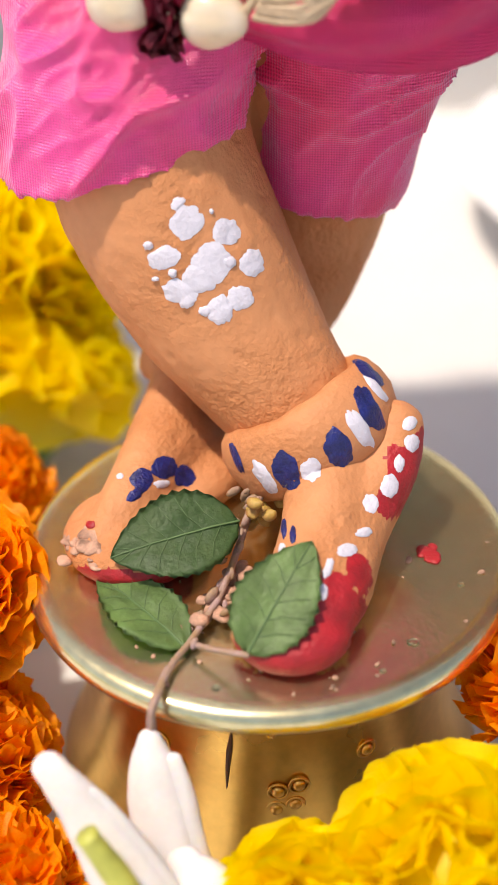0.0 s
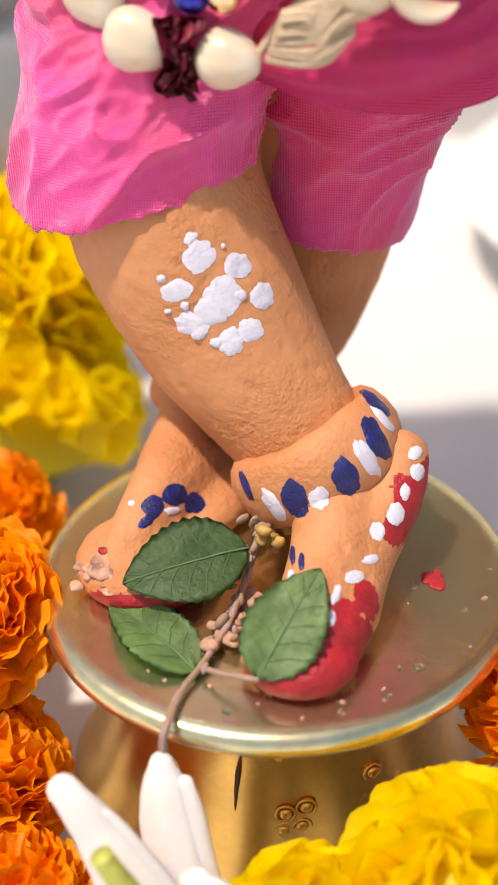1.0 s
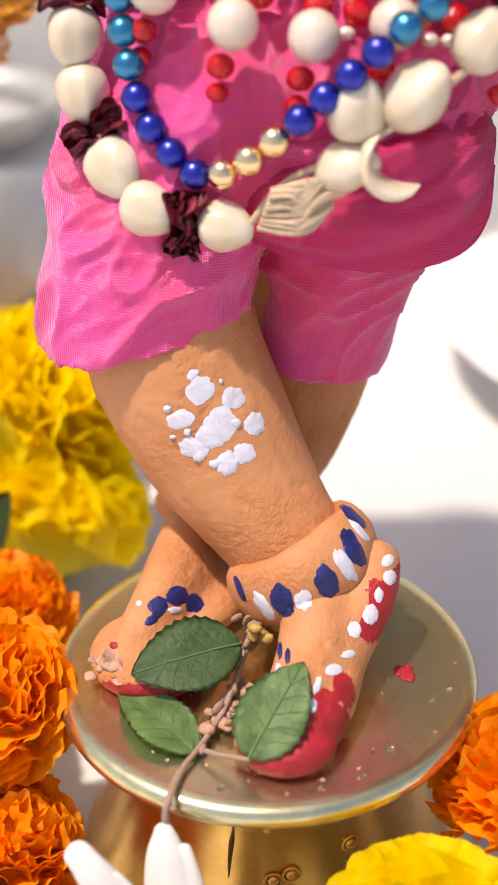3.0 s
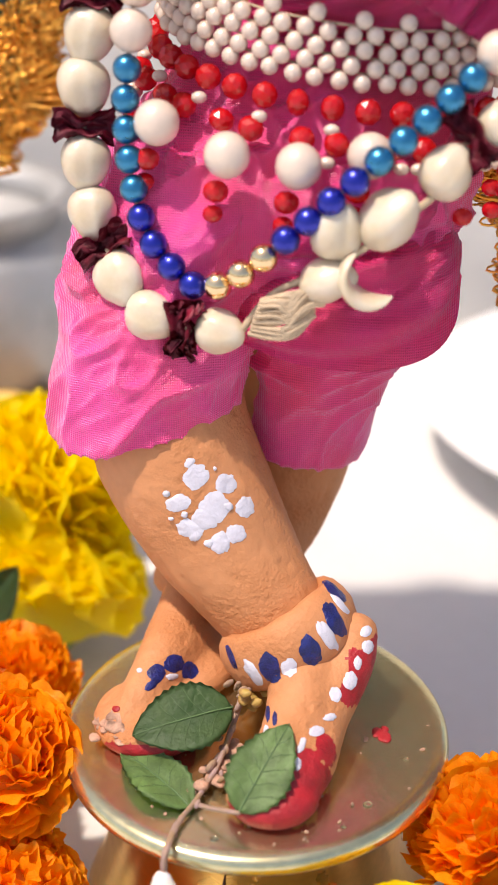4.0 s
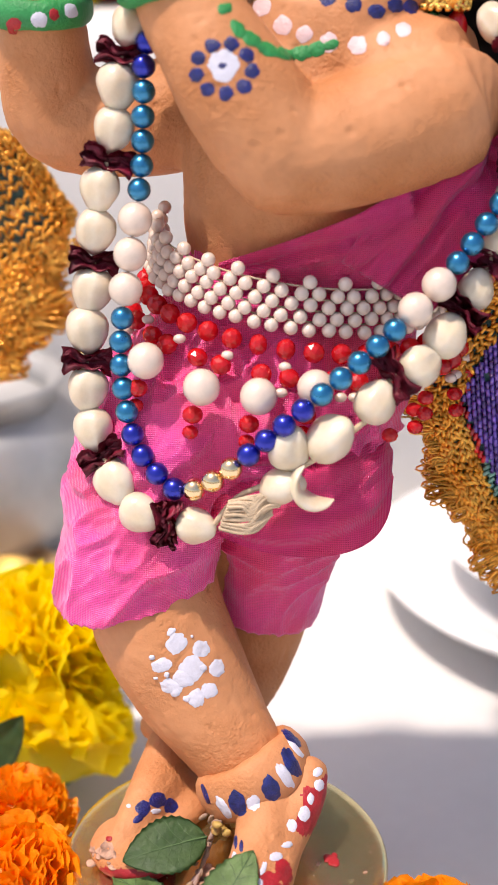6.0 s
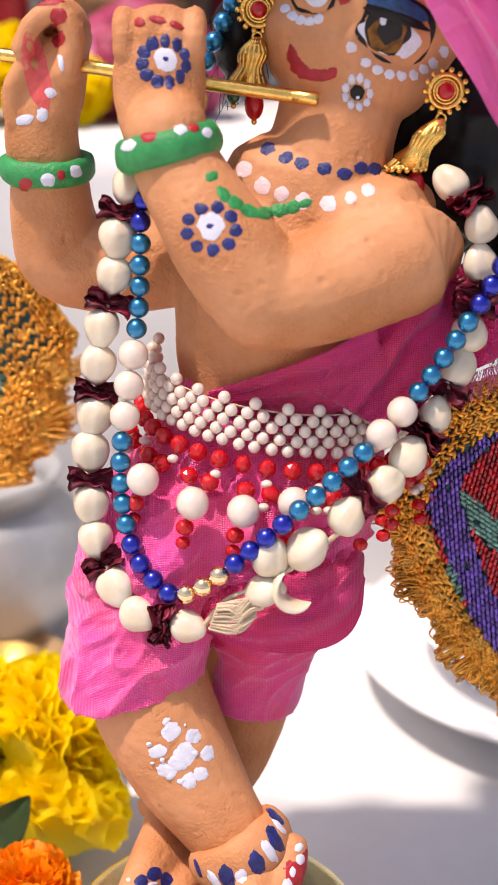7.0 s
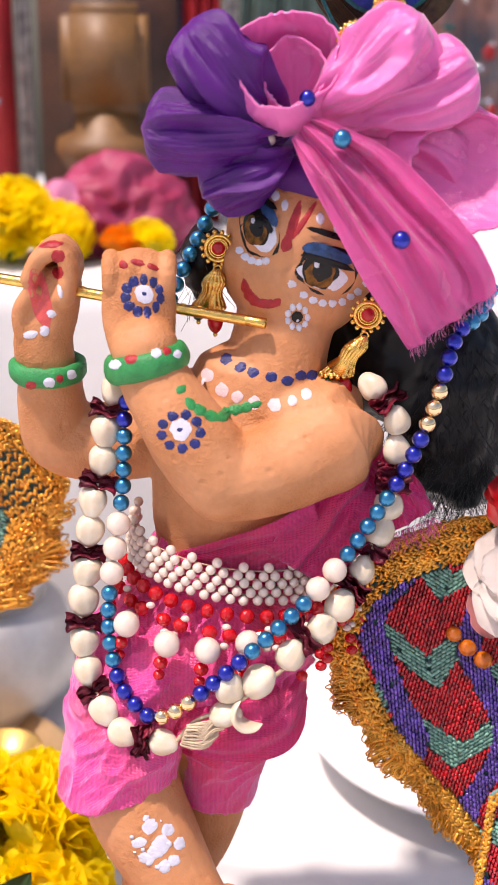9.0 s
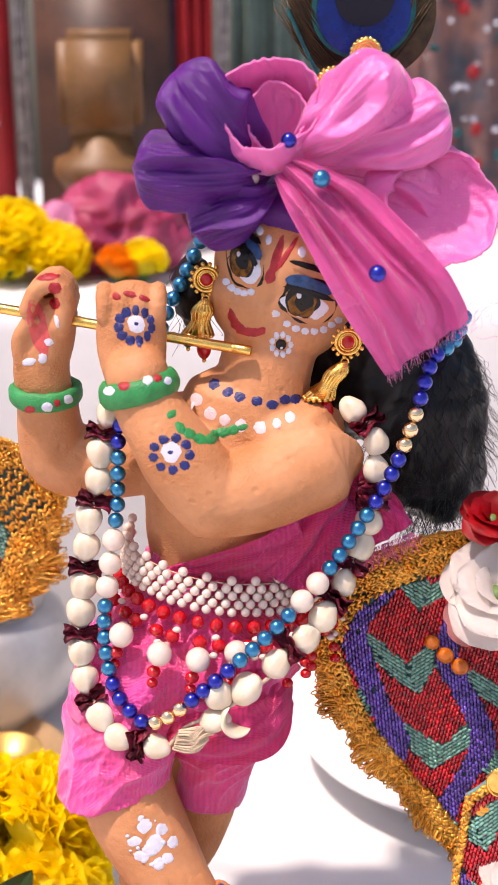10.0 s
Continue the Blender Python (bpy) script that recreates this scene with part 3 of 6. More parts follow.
MARKS.append(((-0.0202, 0.0700, 0.4478), (-0.051, 0.995, -0.086), [  # handback
    ('W', 0.0, 0.2, 4.8, 4.6, 0), ('B', 0.0, 0.7, 2.1, 1.8, 0), ('B', 8.5, -2.1, 2.1, 2.8, 0), ('B', 6.1, -6.2, 2.1, 2.8, 0),
    ('B', 1.6, -8.5, 2.1, 2.8, 0), ('B', -3.5, -8.2, 2.8, 2.8, 0), ('B', -7.7, -5.5, 2.8, 2.8, 0), ('B', -9.6, -1.2, 2.8, 2.8, 0),
    ('B', -8.6, 3.4, 2.8, 2.8, 0), ('B', -5.0, 6.7, 2.8, 2.8, 0), ('B', 0.1, 7.8, 2.1, 2.8, 0), ('B', 4.9, 6.2, 2.1, 2.8, 0),
    ('B', 8.1, 2.5, 2.1, 2.8, 0), ('R', -10.3, 15.1, 2.3, 2.1, 0), ('R', -3.0, 16.1, 3.7, 1.6, -10), ('R', 5.0, 13.8, 3.2, 1.4, -25)]))
MARKS.append(((0.0368, 0.0600, 0.4034), (0.045, 0.986, -0.162), [  # collar
    ('B', -22.5, 17.2, 3.2, 2.6, 20), ('B', -19.3, 15.1, 3.2, 2.6, 20), ('B', -15.8, 10.9, 3.2, 2.6, 20), ('B', -8.1, 7.0, 3.2, 2.6, 20),
    ('B', -1.6, 4.6, 3.2, 2.6, 10), ('B', 8.1, 2.6, 3.2, 2.6, 0), ('B', 16.7, 0.5, 3.2, 2.6, 0), ('B', 23.7, 3.0, 3.2, 2.6, -10),
    ('B', 29.7, 2.8, 3.2, 2.6, -10)]))
MARKS.append(((0.0321, 0.0550, 0.3951), (0.038, 0.983, -0.178), [  # chest
    ('K', -24.7, 19.7, 3.2, 3.2, 0), ('K', -21.3, 11.6, 3.5, 3.5, 0), ('K', -13.2, 4.6, 3.7, 3.7, 0), ('K', -5.1, 1.4, 3.2, 3.2, 0),
    ('K', 3.9, -1.6, 3.5, 3.5, 0), ('K', 14.6, -2.5, 3.5, 3.5, 0), ('K', 23.8, -0.2, 2.5, 2.5, 0), ('K', 31.2, 3.2, 2.8, 2.8, 0),
    ('G', -33.0, 8.1, 2.6, 2.0, 30), ('G', -28.2, 0.8, 4.0, 2.2, -50), ('G', -23.4, -2.4, 3.8, 2.4, -35), ('G', -17.6, -5.6, 4.4, 2.4, -20),
    ('G', -11.8, -6.3, 4.2, 2.6, 0), ('G', -6.0, -5.2, 4.2, 2.8, 10), ('G', -0.3, -4.0, 4.2, 2.6, 15), ('G', 4.5, -2.6, 3.4, 2.0, 20)]))
MARKS.append(((0.0563, 0.0800, 0.4697), (0.046, 0.973, -0.224), [  # eyes
    ('D', -17.0, 11.0, 10.4, 15.4, 15), ('D', 17.6, -9.8, 16.4, 13.2, -14), ('C', -17.2, 10.0, 9.2, 13.8, 15), ('C', 18.4, -11.6, 14.8, 11.0, -14),
    ('W', -15.0, 7.8, 6.4, 8.6, 15), ('W', 15.8, -12.6, 13.0, 6.6, -18), ('D', -18.5, 11.5, 7.0, 9.6, 8), ('D', 14.0, -10.2, 9.6, 9.2, 0),
    ('N', -18.9, 10.3, 5.6, 7.6, 8), ('N', 14.2, -11.6, 7.8, 7.2, 0), ('D', -18.2, 11.6, 3.6, 5.0, 8), ('D', 14.8, -10.2, 4.8, 4.8, 0),
    # the two small white dabs are the eyes' highlights, put in as paint
    ('W', -20.2, 15.0, 1.0, 1.5, 0), ('W', 12.2, -6.6, 1.4, 1.7, 0), ('U', -13.0, 18.4, 3.2, 8.2, 36), ('U', 17.6, -1.4, 13.2, 3.9, -17),
    ('D', -15.0, 15.8, 1.7, 9.2, 34), ('D', 17.0, -5.2, 14.2, 1.9, -15), ('D', -13.0, 24.2, 6.8, 1.7, -40), ('D', 17.0, 8.4, 11.5, 1.7, -16)]))
MARKS.append(((0.0533, 0.0800, 0.4697), (0.042, 0.974, -0.224), [  # face
    ('R', 2.9, 13.6, 2.2, 12.5, -16), ('R', 8.4, 15.0, 1.6, 12.0, -32), ('R', -0.4, 3.2, 2.9, 4.2, -10), ('R', -21.5, -19.4, 2.2, 4.6, 15),
    ('R', -19.7, -23.1, 2.8, 3.1, 0), ('R', -16.9, -25.8, 3.1, 2.8, 0), ('R', -12.3, -27.4, 5.5, 2.5, -5), ('R', -8.6, -27.7, 3.7, 2.5, 5),
    ('R', -5.5, -26.8, 2.8, 2.2, 20), ('W', -18.5, 35.1, 2.8, 3.7, 0), ('W', -12.0, 30.1, 1.8, 2.5, 0), ('W', -6.5, 28.0, 2.2, 2.8, 0),
    ('W', -1.5, 22.8, 1.8, 2.8, 0), ('W', 16.6, 16.0, 2.2, 3.1, 0), ('W', 24.9, 11.7, 1.5, 3.1, 0)]))
MARKS.append(((0.0656, 0.0750, 0.4487), (0.058, 0.966, -0.251), [  # cheek
    ('W', -9.9, 4.3, 2.2, 1.9, 0), ('W', -3.7, -1.2, 2.2, 1.9, 0), ('W', 1.2, -3.7, 2.2, 1.9, 0), ('W', 6.2, -5.2, 2.2, 1.9, 0),
    ('W', 11.4, -5.2, 2.2, 1.9, 0), ('W', 16.7, -4.3, 2.2, 1.9, 0), ('W', 21.0, -1.5, 2.2, 1.9, 0), ('W', 25.0, 1.2, 2.2, 1.9, 0),
    ('W', 29.3, 5.9, 2.2, 1.9, 0), ('W', -37.7, 21.6, 2.2, 1.9, 0), ('W', -34.6, 18.2, 2.2, 1.9, 0), ('W', -31.2, 16.4, 2.2, 1.9, 0),
    ('W', -27.5, 15.4, 2.2, 1.9, 0), ('W', -23.5, 16.0, 2.2, 1.9, 0), ('W', -1.5, -12.7, 1.5, 1.9, 0), ('W', -2.8, -16.2, 1.5, 1.9, 0),
    ('W', -5.9, -18.1, 1.5, 1.9, 0), ('W', -9.4, -17.5, 1.5, 1.9, 0), ('W', -11.7, -14.6, 1.5, 1.9, 0), ('W', -11.7, -10.8, 1.5, 1.9, 0),
    ('W', -9.4, -7.8, 1.5, 1.9, 0), ('W', -5.9, -7.2, 1.5, 1.9, 0), ('W', -2.8, -9.1, 1.5, 1.9, 0), ('D', -6.8, -12.7, 3.1, 3.1, 0),
    ('W', -6.8, -14.2, 1.2, 1.2, 0)]))
MARKS.append(((-0.0695, 0.1000, 0.4463), (-0.112, 0.963, -0.245), [  # palm
    ('K2', -7.5, -6.0, 5.6, 16.0, 8), ('R', 3.2, 15.2, 3.5, 3.2, 0), ('R', 2.5, 6.7, 2.9, 3.2, 0), ('R', -0.6, 21.6, 7.0, 2.2, 5),
    ('W', -1.9, -14.6, 2.5, 2.2, 0), ('W', -5.7, -23.5, 2.5, 2.9, 0), ('W', -13.3, -25.4, 3.8, 2.2, 10), ('W', 3.2, -3.2, 1.3, 3.8, 10)]))
MARKS.append(((-0.0190, 0.0550, 0.4168), (-0.052, 0.954, -0.296), [  # bangle1
    ('W', -15.8, -0.6, 3.3, 2.4, 10), ('R', -7.6, 2.1, 3.3, 2.4, 10), ('W', 5.2, 4.9, 2.7, 2.4, 0), ('R', 10.4, 5.8, 2.4, 2.1, 0),
    ('W', 15.8, 4.3, 2.1, 2.1, -10), ('R', -20.4, -6.7, 1.5, 3.0, 10)]))
MARKS.append(((-0.0768, 0.0900, 0.4013), (-0.121, 0.946, -0.300), [  # bangle2
    ('W', -13.7, -5.1, 2.6, 2.9, 0), ('R', -5.7, -6.4, 2.9, 2.2, 0), ('W', 3.8, -5.4, 3.2, 2.6, 0), ('R', 9.6, -3.5, 1.9, 2.2, 0),
    ('W', 16.0, -1.6, 2.6, 2.6, 0)]))


def mark(origin, d, kind, across, upward, rx, ry, turn, lift):
    """A dab of paint laid on the clay, seen along d."""
    d = Vector(d).normalized()
    right = d.cross(Vector((0, 0, 1))).normalized()
    up = right.cross(d).normalized()
    c = Vector(origin) + right * across * 0.001 + up * upward * 0.001
    t = radians(turn)
    seed = Vector((across * 3.1, upward * 2.7, rx))
    rings = []
    for q in (0.0, 0.45, 0.8, 1.0):
        row = []
        for k in range(1 if q == 0 else 30):
            a = 2 * math.pi * k / 30
            wob = 1 + 0.20 * noise.noise(seed + Vector((math.cos(a) * 1.6, math.sin(a) * 1.6, 0)))
            if kind in "WRGB" and not layered:
                wob += 0.16 * noise.noise(seed * 2 + Vector((math.cos(a), math.sin(a), 1)) * 4.2)
            ex, ey = rx * q * wob * math.cos(a), ry * q * wob * math.sin(a)
            x, y = ex * math.cos(t) - ey * math.sin(t), ex * math.sin(t) + ey * math.cos(t)
            start = c + (right * x + up * y) * 0.001
            hit, n, _, _ = bvh.ray_cast(start - d * 0.08, d, 0.16)
            if hit is None:
                return
            row.append((hit, n))
        rings.append(row)
    far = max((p - rings[0][0][0]).dot(d) for row in rings for p, _ in row)
    if far > 0.03:
        return
    vs = [[bm.verts.new(p + n * ((lift * (1 - 0.7 * q ** 4) if q < 1 else 0.00012) if lift < 0.0011 and not layered else lift - 0.0001 * q ** 4)) for p, n in row] for row, q in zip(rings, (0, 0.45, 0.8, 1.0))]
    mi = PAINTS[kind][0]
    for k in range(30):
        bm.faces.new((vs[0][0], vs[1][k], vs[1][(k + 1) % 30])).material_index = mi
        for a, b in zip(vs[1:], vs[2:]):
            bm.faces.new((a[k], b[k], b[(k + 1) % 30], a[(k + 1) % 30])).material_index = mi


def wash(origin, d, kind, across, upward, rx, ry, turn):
    """A wide coat of paint: the clay within an uneven oval, seen along d."""
    d = Vector(d).normalized()
    right = d.cross(Vector((0, 0, 1))).normalized()
    up = right.cross(d).normalized()
    c = Vector(origin) + right * across * 0.001 + up * upward * 0.001
    hit = bvh.ray_cast(c - d * 0.08, d, 0.16)[0]
    if hit is None:
        return
    t = radians(turn)
    for f in bm.faces:
        if f.material_index == 0:
            o = f.calc_center_median() - hit
            x, y = o.dot(right) * 1000, o.dot(up) * 1000
            ex, ey = x * math.cos(t) + y * math.sin(t), -x * math.sin(t) + y * math.cos(t)
            if (ex / rx) ** 2 + (ey / ry) ** 2 < 1 + 0.3 * noise.noise(Vector((x, y, 3)) * 0.5) and abs(o.dot(d)) < 0.025 and f.normal.dot(d) < 0.25:
                f.material_index = PAINTS[kind][0]


layered = False
for origin, d, rows in MARKS:
    for i, (kind, *numbers) in enumerate(rows):
        if kind == "R" and max(numbers[2:4]) > 3.5 and origin[2] < 0.3:
            wash(origin, d, kind, *numbers[:5])
        else:
            layered = any(r[0] == "N" for r in rows)
            mark(origin, d, kind, *numbers, 0.00035 + 0.00016 * (i // 2) if layered else 0.00032 + 0.00003 * i)
me = bpy.data.meshes.new("clay_figurine")
bm.to_mesh(me)
bm.free()
me.materials.append(CLAY)
for i, m in PAINTS.values():
    if i:
        me.materials.append(m)
figurine = tagged(part("clay_figurine", me, None), "brown clay figurine with painted marks, cross-legged on a brass pot", "figurine")

# ---- what the figurine wears ----
# shorts of crinkled satin


def crease(p):
    """Sharp ridges with broad hollows between them."""
    return (1 - min(1.0, abs(noise.noise(p)) * 1.5)) ** 3


def crinkle(p, n):
    warp = noise.noise(p * 18)
    level = Vector((p.x * 10 + warp, p.y * 10, p.z * 52 - p.x * 20 + 1.6 * warp))
    gather = Vector((p.x * 78 + 2.4 * warp, p.y * 60, p.z * 9 + 0.5 * warp))
    slant = Vector((p.x * 30 + p.z * 22, p.y * 20, p.z * 66 - p.x * 60 + 2 * warp))
    k = min(1.0, max(0.0, (p.z - 0.215) / 0.045))
    hem = min(1.0, max(0.35, (p.z - 0.150) / 0.03))
    return hem * (0.0019 * crease(level) * (1 - 0.8 * k) + 0.0034 * crease(gather) * (0.1 + 0.9 * k) + 0.0031 * crease(slant)
                  + 0.0008 * crease(slant * 2.2 + Vector((3, 1, 4))) + 0.0014 * noise.noise(p * 34) - 0.0020)


def cloth_part(name, sections, extra=()):
    """One crinkled tube of cloth with an open, turned-in hem; sections: centre, half-widths, roll in degrees."""
    bm = bmesh.new()
    s = spline(sections, 26)
    hem = s[-1].copy()
    s = np.vstack([s, hem + [0, 0, -0.0006, 0.0004, 0.0004, 0], hem + [0, 0, 0.0010, -0.002, -0.002, 0], hem + [0, 0, 0.006, -0.004, -0.004, 0]])
    rings = []
    for x, y, z, rx, ry, roll in s:
        c, sn = math.cos(radians(roll)), math.sin(radians(roll))
        rings.append([Vector((x + rx * math.cos(a) * c, y + ry * math.sin(a), z + rx * math.cos(a) * sn)) for a in (2 * math.pi * j / 80 for j in range(80))])
    loft(bm, rings)
    for at, size, turn in extra:
        ball(bm, at, size, turn, 28, 18)
    bmesh.ops.recalc_face_normals(bm, faces=bm.faces)
    me = fused(bm, 0.0011, 3)
    displace(me, crinkle)
    return part(name, me, SATIN, shorts)


shorts = thing("satin_shorts", (0, 0, 0), "crinkled bright pink satin shorts on the clay figurine", "shorts")
cloth_part("waist", [(0.029, 0.097, 0.310, 0.043, 0.030, 0), (0.028, 0.096, 0.300, 0.046, 0.032, 0), (0.023, 0.092, 0.282, 0.052, 0.036, 0), (0.013, 0.086, 0.258, 0.060, 0.041, 0), (0.008, 0.081, 0.236, 0.060, 0.042, 0), (0.006, 0.078, 0.218, 0.050, 0.036, 0)])
cloth_part("trouser_leg", [(-0.012, 0.084, 0.262, 0.036, 0.036, 0), (-0.023, 0.077, 0.238, 0.0405, 0.040, 4), (-0.0320, 0.066, 0.208, 0.0380, 0.038, 8), (-0.0370, 0.057, 0.188, 0.0350, 0.036, 11), (-0.0395, 0.0530, 0.1725, 0.0330, 0.0330, 13)])
cloth_part("trouser_leg", [(0.036, 0.080, 0.262, 0.036, 0.036, 0), (0.033, 0.079, 0.230, 0.0345, 0.034, 0), (0.0250, 0.078, 0.198, 0.0295, 0.030, -4), (0.0185, 0.077, 0.170, 0.0255, 0.0265, -6), (0.0150, 0.0755, 0.1500, 0.0232, 0.0240, -6)],
           (((0.0370, 0.061, 0.224), (0.0265, 0.0235, 0.0235), (0, -20, 0)),))

# pink sash over the far hip and up to the shoulder


def ribbon(path, across, widths, folds, deep, n=40, m=30, thick=0.0012, phase=0.0):
    """A folded strip of cloth along path; across: the width's direction at each control point."""
    p = spline(path, n)
    a = spline(across, n)
    w = spline([(x,) for x in widths], n)[:, 0]
    grid = []
    for i in range(n + 1):
        t = Vector(p[min(i + 1, n)] - p[max(i - 1, 0)]).normalized()
        s = Vector(a[i]).normalized()
        nn = t.cross(s).normalized()
        row = []
        for j in range(m + 1):
            v = j / m * 2 - 1
            wob = noise.noise(Vector((v * 2.5, i / n * 3, phase)))
            fine = ridged(Vector((v * 7 + 2 * wob + phase, i / n * 2.2, 8)))
            h = deep * (math.sin(folds * math.pi * v + 2.2 * wob + phase) + 0.45 * math.sin(2.3 * folds * v * math.pi + 3 * wob) + 0.4 * ridged(Vector((v * 3.2 + phase, i / n * 1.8, wob))) + 0.28 * fine)
            row.append(bm.verts.new(Vector(p[i]) + s * (w[i] * v) + nn * h * (0.4 + 0.6 * math.sin(math.pi * i / n) ** 0.5)))
        grid.append(row)
    top = list()
    for i in range(n):
        for j in range(m):
            top.append(bm.faces.new((grid[i][j], grid[i][j + 1], grid[i + 1][j + 1], grid[i + 1][j])))
    got = bmesh.ops.solidify(bm, geom=top, thickness=thick)


bm = bmesh.new()
ribbon([(-0.012, 0.044, 0.218), (0.012, 0.036, 0.221), (0.036, 0.034, 0.224), (0.052, 0.039, 0.228), (0.061, 0.051, 0.232), (0.064, 0.066, 0.236)],
       [(0.05, 0.30, 1), (0, 0.32, 1), (0, 0.32, 1), (-0.12, 0.30, 1), (-0.2, 0.2, 1), (-0.25, 0.1, 1)], [0.012, 0.021, 0.025, 0.026, 0.024, 0.018], 1.3, 0.0024, 60, 50, 0.0012, 2.4)
part("flap", bm, SATIN, shorts, "loose flap of the pink satin")

sash = thing("shawl", (0, 0, 0), "pink satin shawl with a frayed end across the figurine's side", "shawl")
for path, across, widths, folds, deep, ph in (
        ([(0.060, 0.052, 0.302), (0.078, 0.057, 0.325), (0.094, 0.066, 0.342), (0.106, 0.088, 0.362)], [(0.9, -0.1, -0.5), (0.9, -0.1, -0.6), (0.8, 0.1, -0.6), (0.8, 0.2, -0.5)], [0.020, 0.022, 0.024, 0.018], 2.5, 0.0035, 0.0),
        ([(-0.004, 0.063, 0.303), (0.022, 0.060, 0.306), (0.050, 0.056, 0.312), (0.072, 0.058, 0.326)], [(0, -0.1, 1), (0, -0.1, 1), (-0.2, -0.1, 1), (-0.3, 0, 1)], [0.006, 0.013, 0.018, 0.015], 1.5, 0.0018, 2.0),
        ([(0.098, 0.078, 0.352), (0.112, 0.078, 0.335), (0.120, 0.076, 0.318)], [(0.8, 0.2, 0.4)] * 3, [0.016, 0.017, 0.019], 3.5, 0.003, 1.0)):
    bm = bmesh.new()
    ribbon(path, across, widths, folds, deep, phase=ph)
    part("fold", bm, SATIN, sash)
bm = bmesh.new()
for i in range(110):
    x = rng.uniform(-1, 1)
    base = Vector((0.120 + 0.016 * x, 0.076, 0.316 + 0.007 * x))
    tip = base + Vector((rng.uniform(-0.004, 0.008), rng.uniform(-0.005, 0.003), -rng.uniform(0.004, 0.014)))
    tube(bm, [base, base.lerp(tip, 0.5) + Vector((rng.uniform(-0.002, 0.002), -0.001, 0)), tip], 0.00018, 3, False)
tagged(part("frayed_edge", bm, SATIN, sash), kind="stuff")

# ---- beads ----


def bead_mesh(r, mat, facets=False):
    bm = bmesh.new()
    if facets:
        bmesh.ops.create_icosphere(bm, subdivisions=2, radius=r)
        for v in bm.verts:
            v.co.z *= 0.85
        return mesh_of(bm, mat, False)
    bmesh.ops.create_uvsphere(bm, u_segments=18, v_segments=12, radius=r)
    return mesh_of(bm, mat)


def cowrie_mesh(mat, seed):
    """A small shell: blunt at one end, with a pinched mouth."""
    bm = bmesh.new()
    bmesh.ops.create_uvsphere(bm, u_segments=26, v_segments=18, radius=1)
    for v in bm.verts:
        p = v.co.copy()
        z = p.z
        w = 1.0 - 0.19 * z + 0.035 * math.cos(3 * math.atan2(p.y, p.x) + seed)
        x, y = p.x * w, p.y * w * 0.86
        groove = math.exp(-(p.x / 0.10) ** 2) * (1 if p.y < 0 else 0) * 0.10 * math.cos(z * 1.5)
        y += groove
        v.co = Vector((x * 0.0084, y * 0.0084, z * 0.0098)) + Vector(noise.noise_vector(Vector((seed * 3, 0, 0)) + p * 1.6)) * 0.0005
    return mesh_of(bm, mat)


SMALL, BIG = 0.0045, 0.0066
BEADS = {"b": bead_mesh(SMALL, BLUE_BEAD), "t": bead_mesh(SMALL, TEAL_BEAD), "g": bead_mesh(SMALL, GOLD_BEAD), "P": bead_mesh(BIG, PEARL)}
BEAD_NAMES = {"b": "blue_bead", "t": "teal_bead", "g": "gold_bead", "P": "pearl"}
string_path = spline([(0.0170, 0.122, 0.488), (0.0060, 0.119, 0.466), (-0.0040, 0.114, 0.446), (-0.0150, 0.100, 0.420), (-0.0300, 0.074, 0.392), (-0.0320, 0.068, 0.372), (-0.0330, 0.066, 0.347), (-0.0350, 0.062, 0.331), (-0.0395, 0.053, 0.300), (-0.0415, 0.048, 0.278), (-0.0390, 0.042, 0.254),
                      (-0.0330, 0.036, 0.239), (-0.0210, 0.029, 0.2285), (-0.0140, 0.026, 0.2290), (-0.0010, 0.022, 0.238), (0.0250, 0.0195, 0.262),
                      (0.0530, 0.027, 0.285), (0.0770, 0.041, 0.305), (0.0950, 0.052, 0.325), (0.1180, 0.057, 0.362), (0.1310, 0.059, 0.396),
                      (0.1420, 0.073, 0.426), (0.1560, 0.088, 0.433), (0.1660, 0.106, 0.446)], 300)
necklace = thing("bead_necklace", (0, 0, 0), "long string of blue, teal, gold and pearl beads", "necklace")
ORDER = "tttttttbbb" + "ttbbb" + "ttttt" + "PPP" + "ttttt" + "bbbb" + "ggg" + "bbbb" + "ttttt" + "PP" + "ttttt" + "bbbb" + "ggg" + "bbbb" + "ttttttt"
for i, p, d in along(string_path, lambda i: None if i >= len(ORDER) else (2.02 * BIG if ORDER[i] == "P" else 2.02 * SMALL)):
    shared(BEAD_NAMES[ORDER[i]], BEADS[ORDER[i]], Matrix.Translation(p) @ facing(d) @ pose(0, 0, 0, 0, 0, rng.uniform(0, 360)), necklace)
bm = bmesh.new()
tube(bm, string_path, 0.0005, 6)
part("thread", bm, CORD, necklace)

# the garland of shells and dried petals
SHELLS = [cowrie_mesh(SHELL, s) for s in (0.4, 1.7, 3.1, 4.4)]


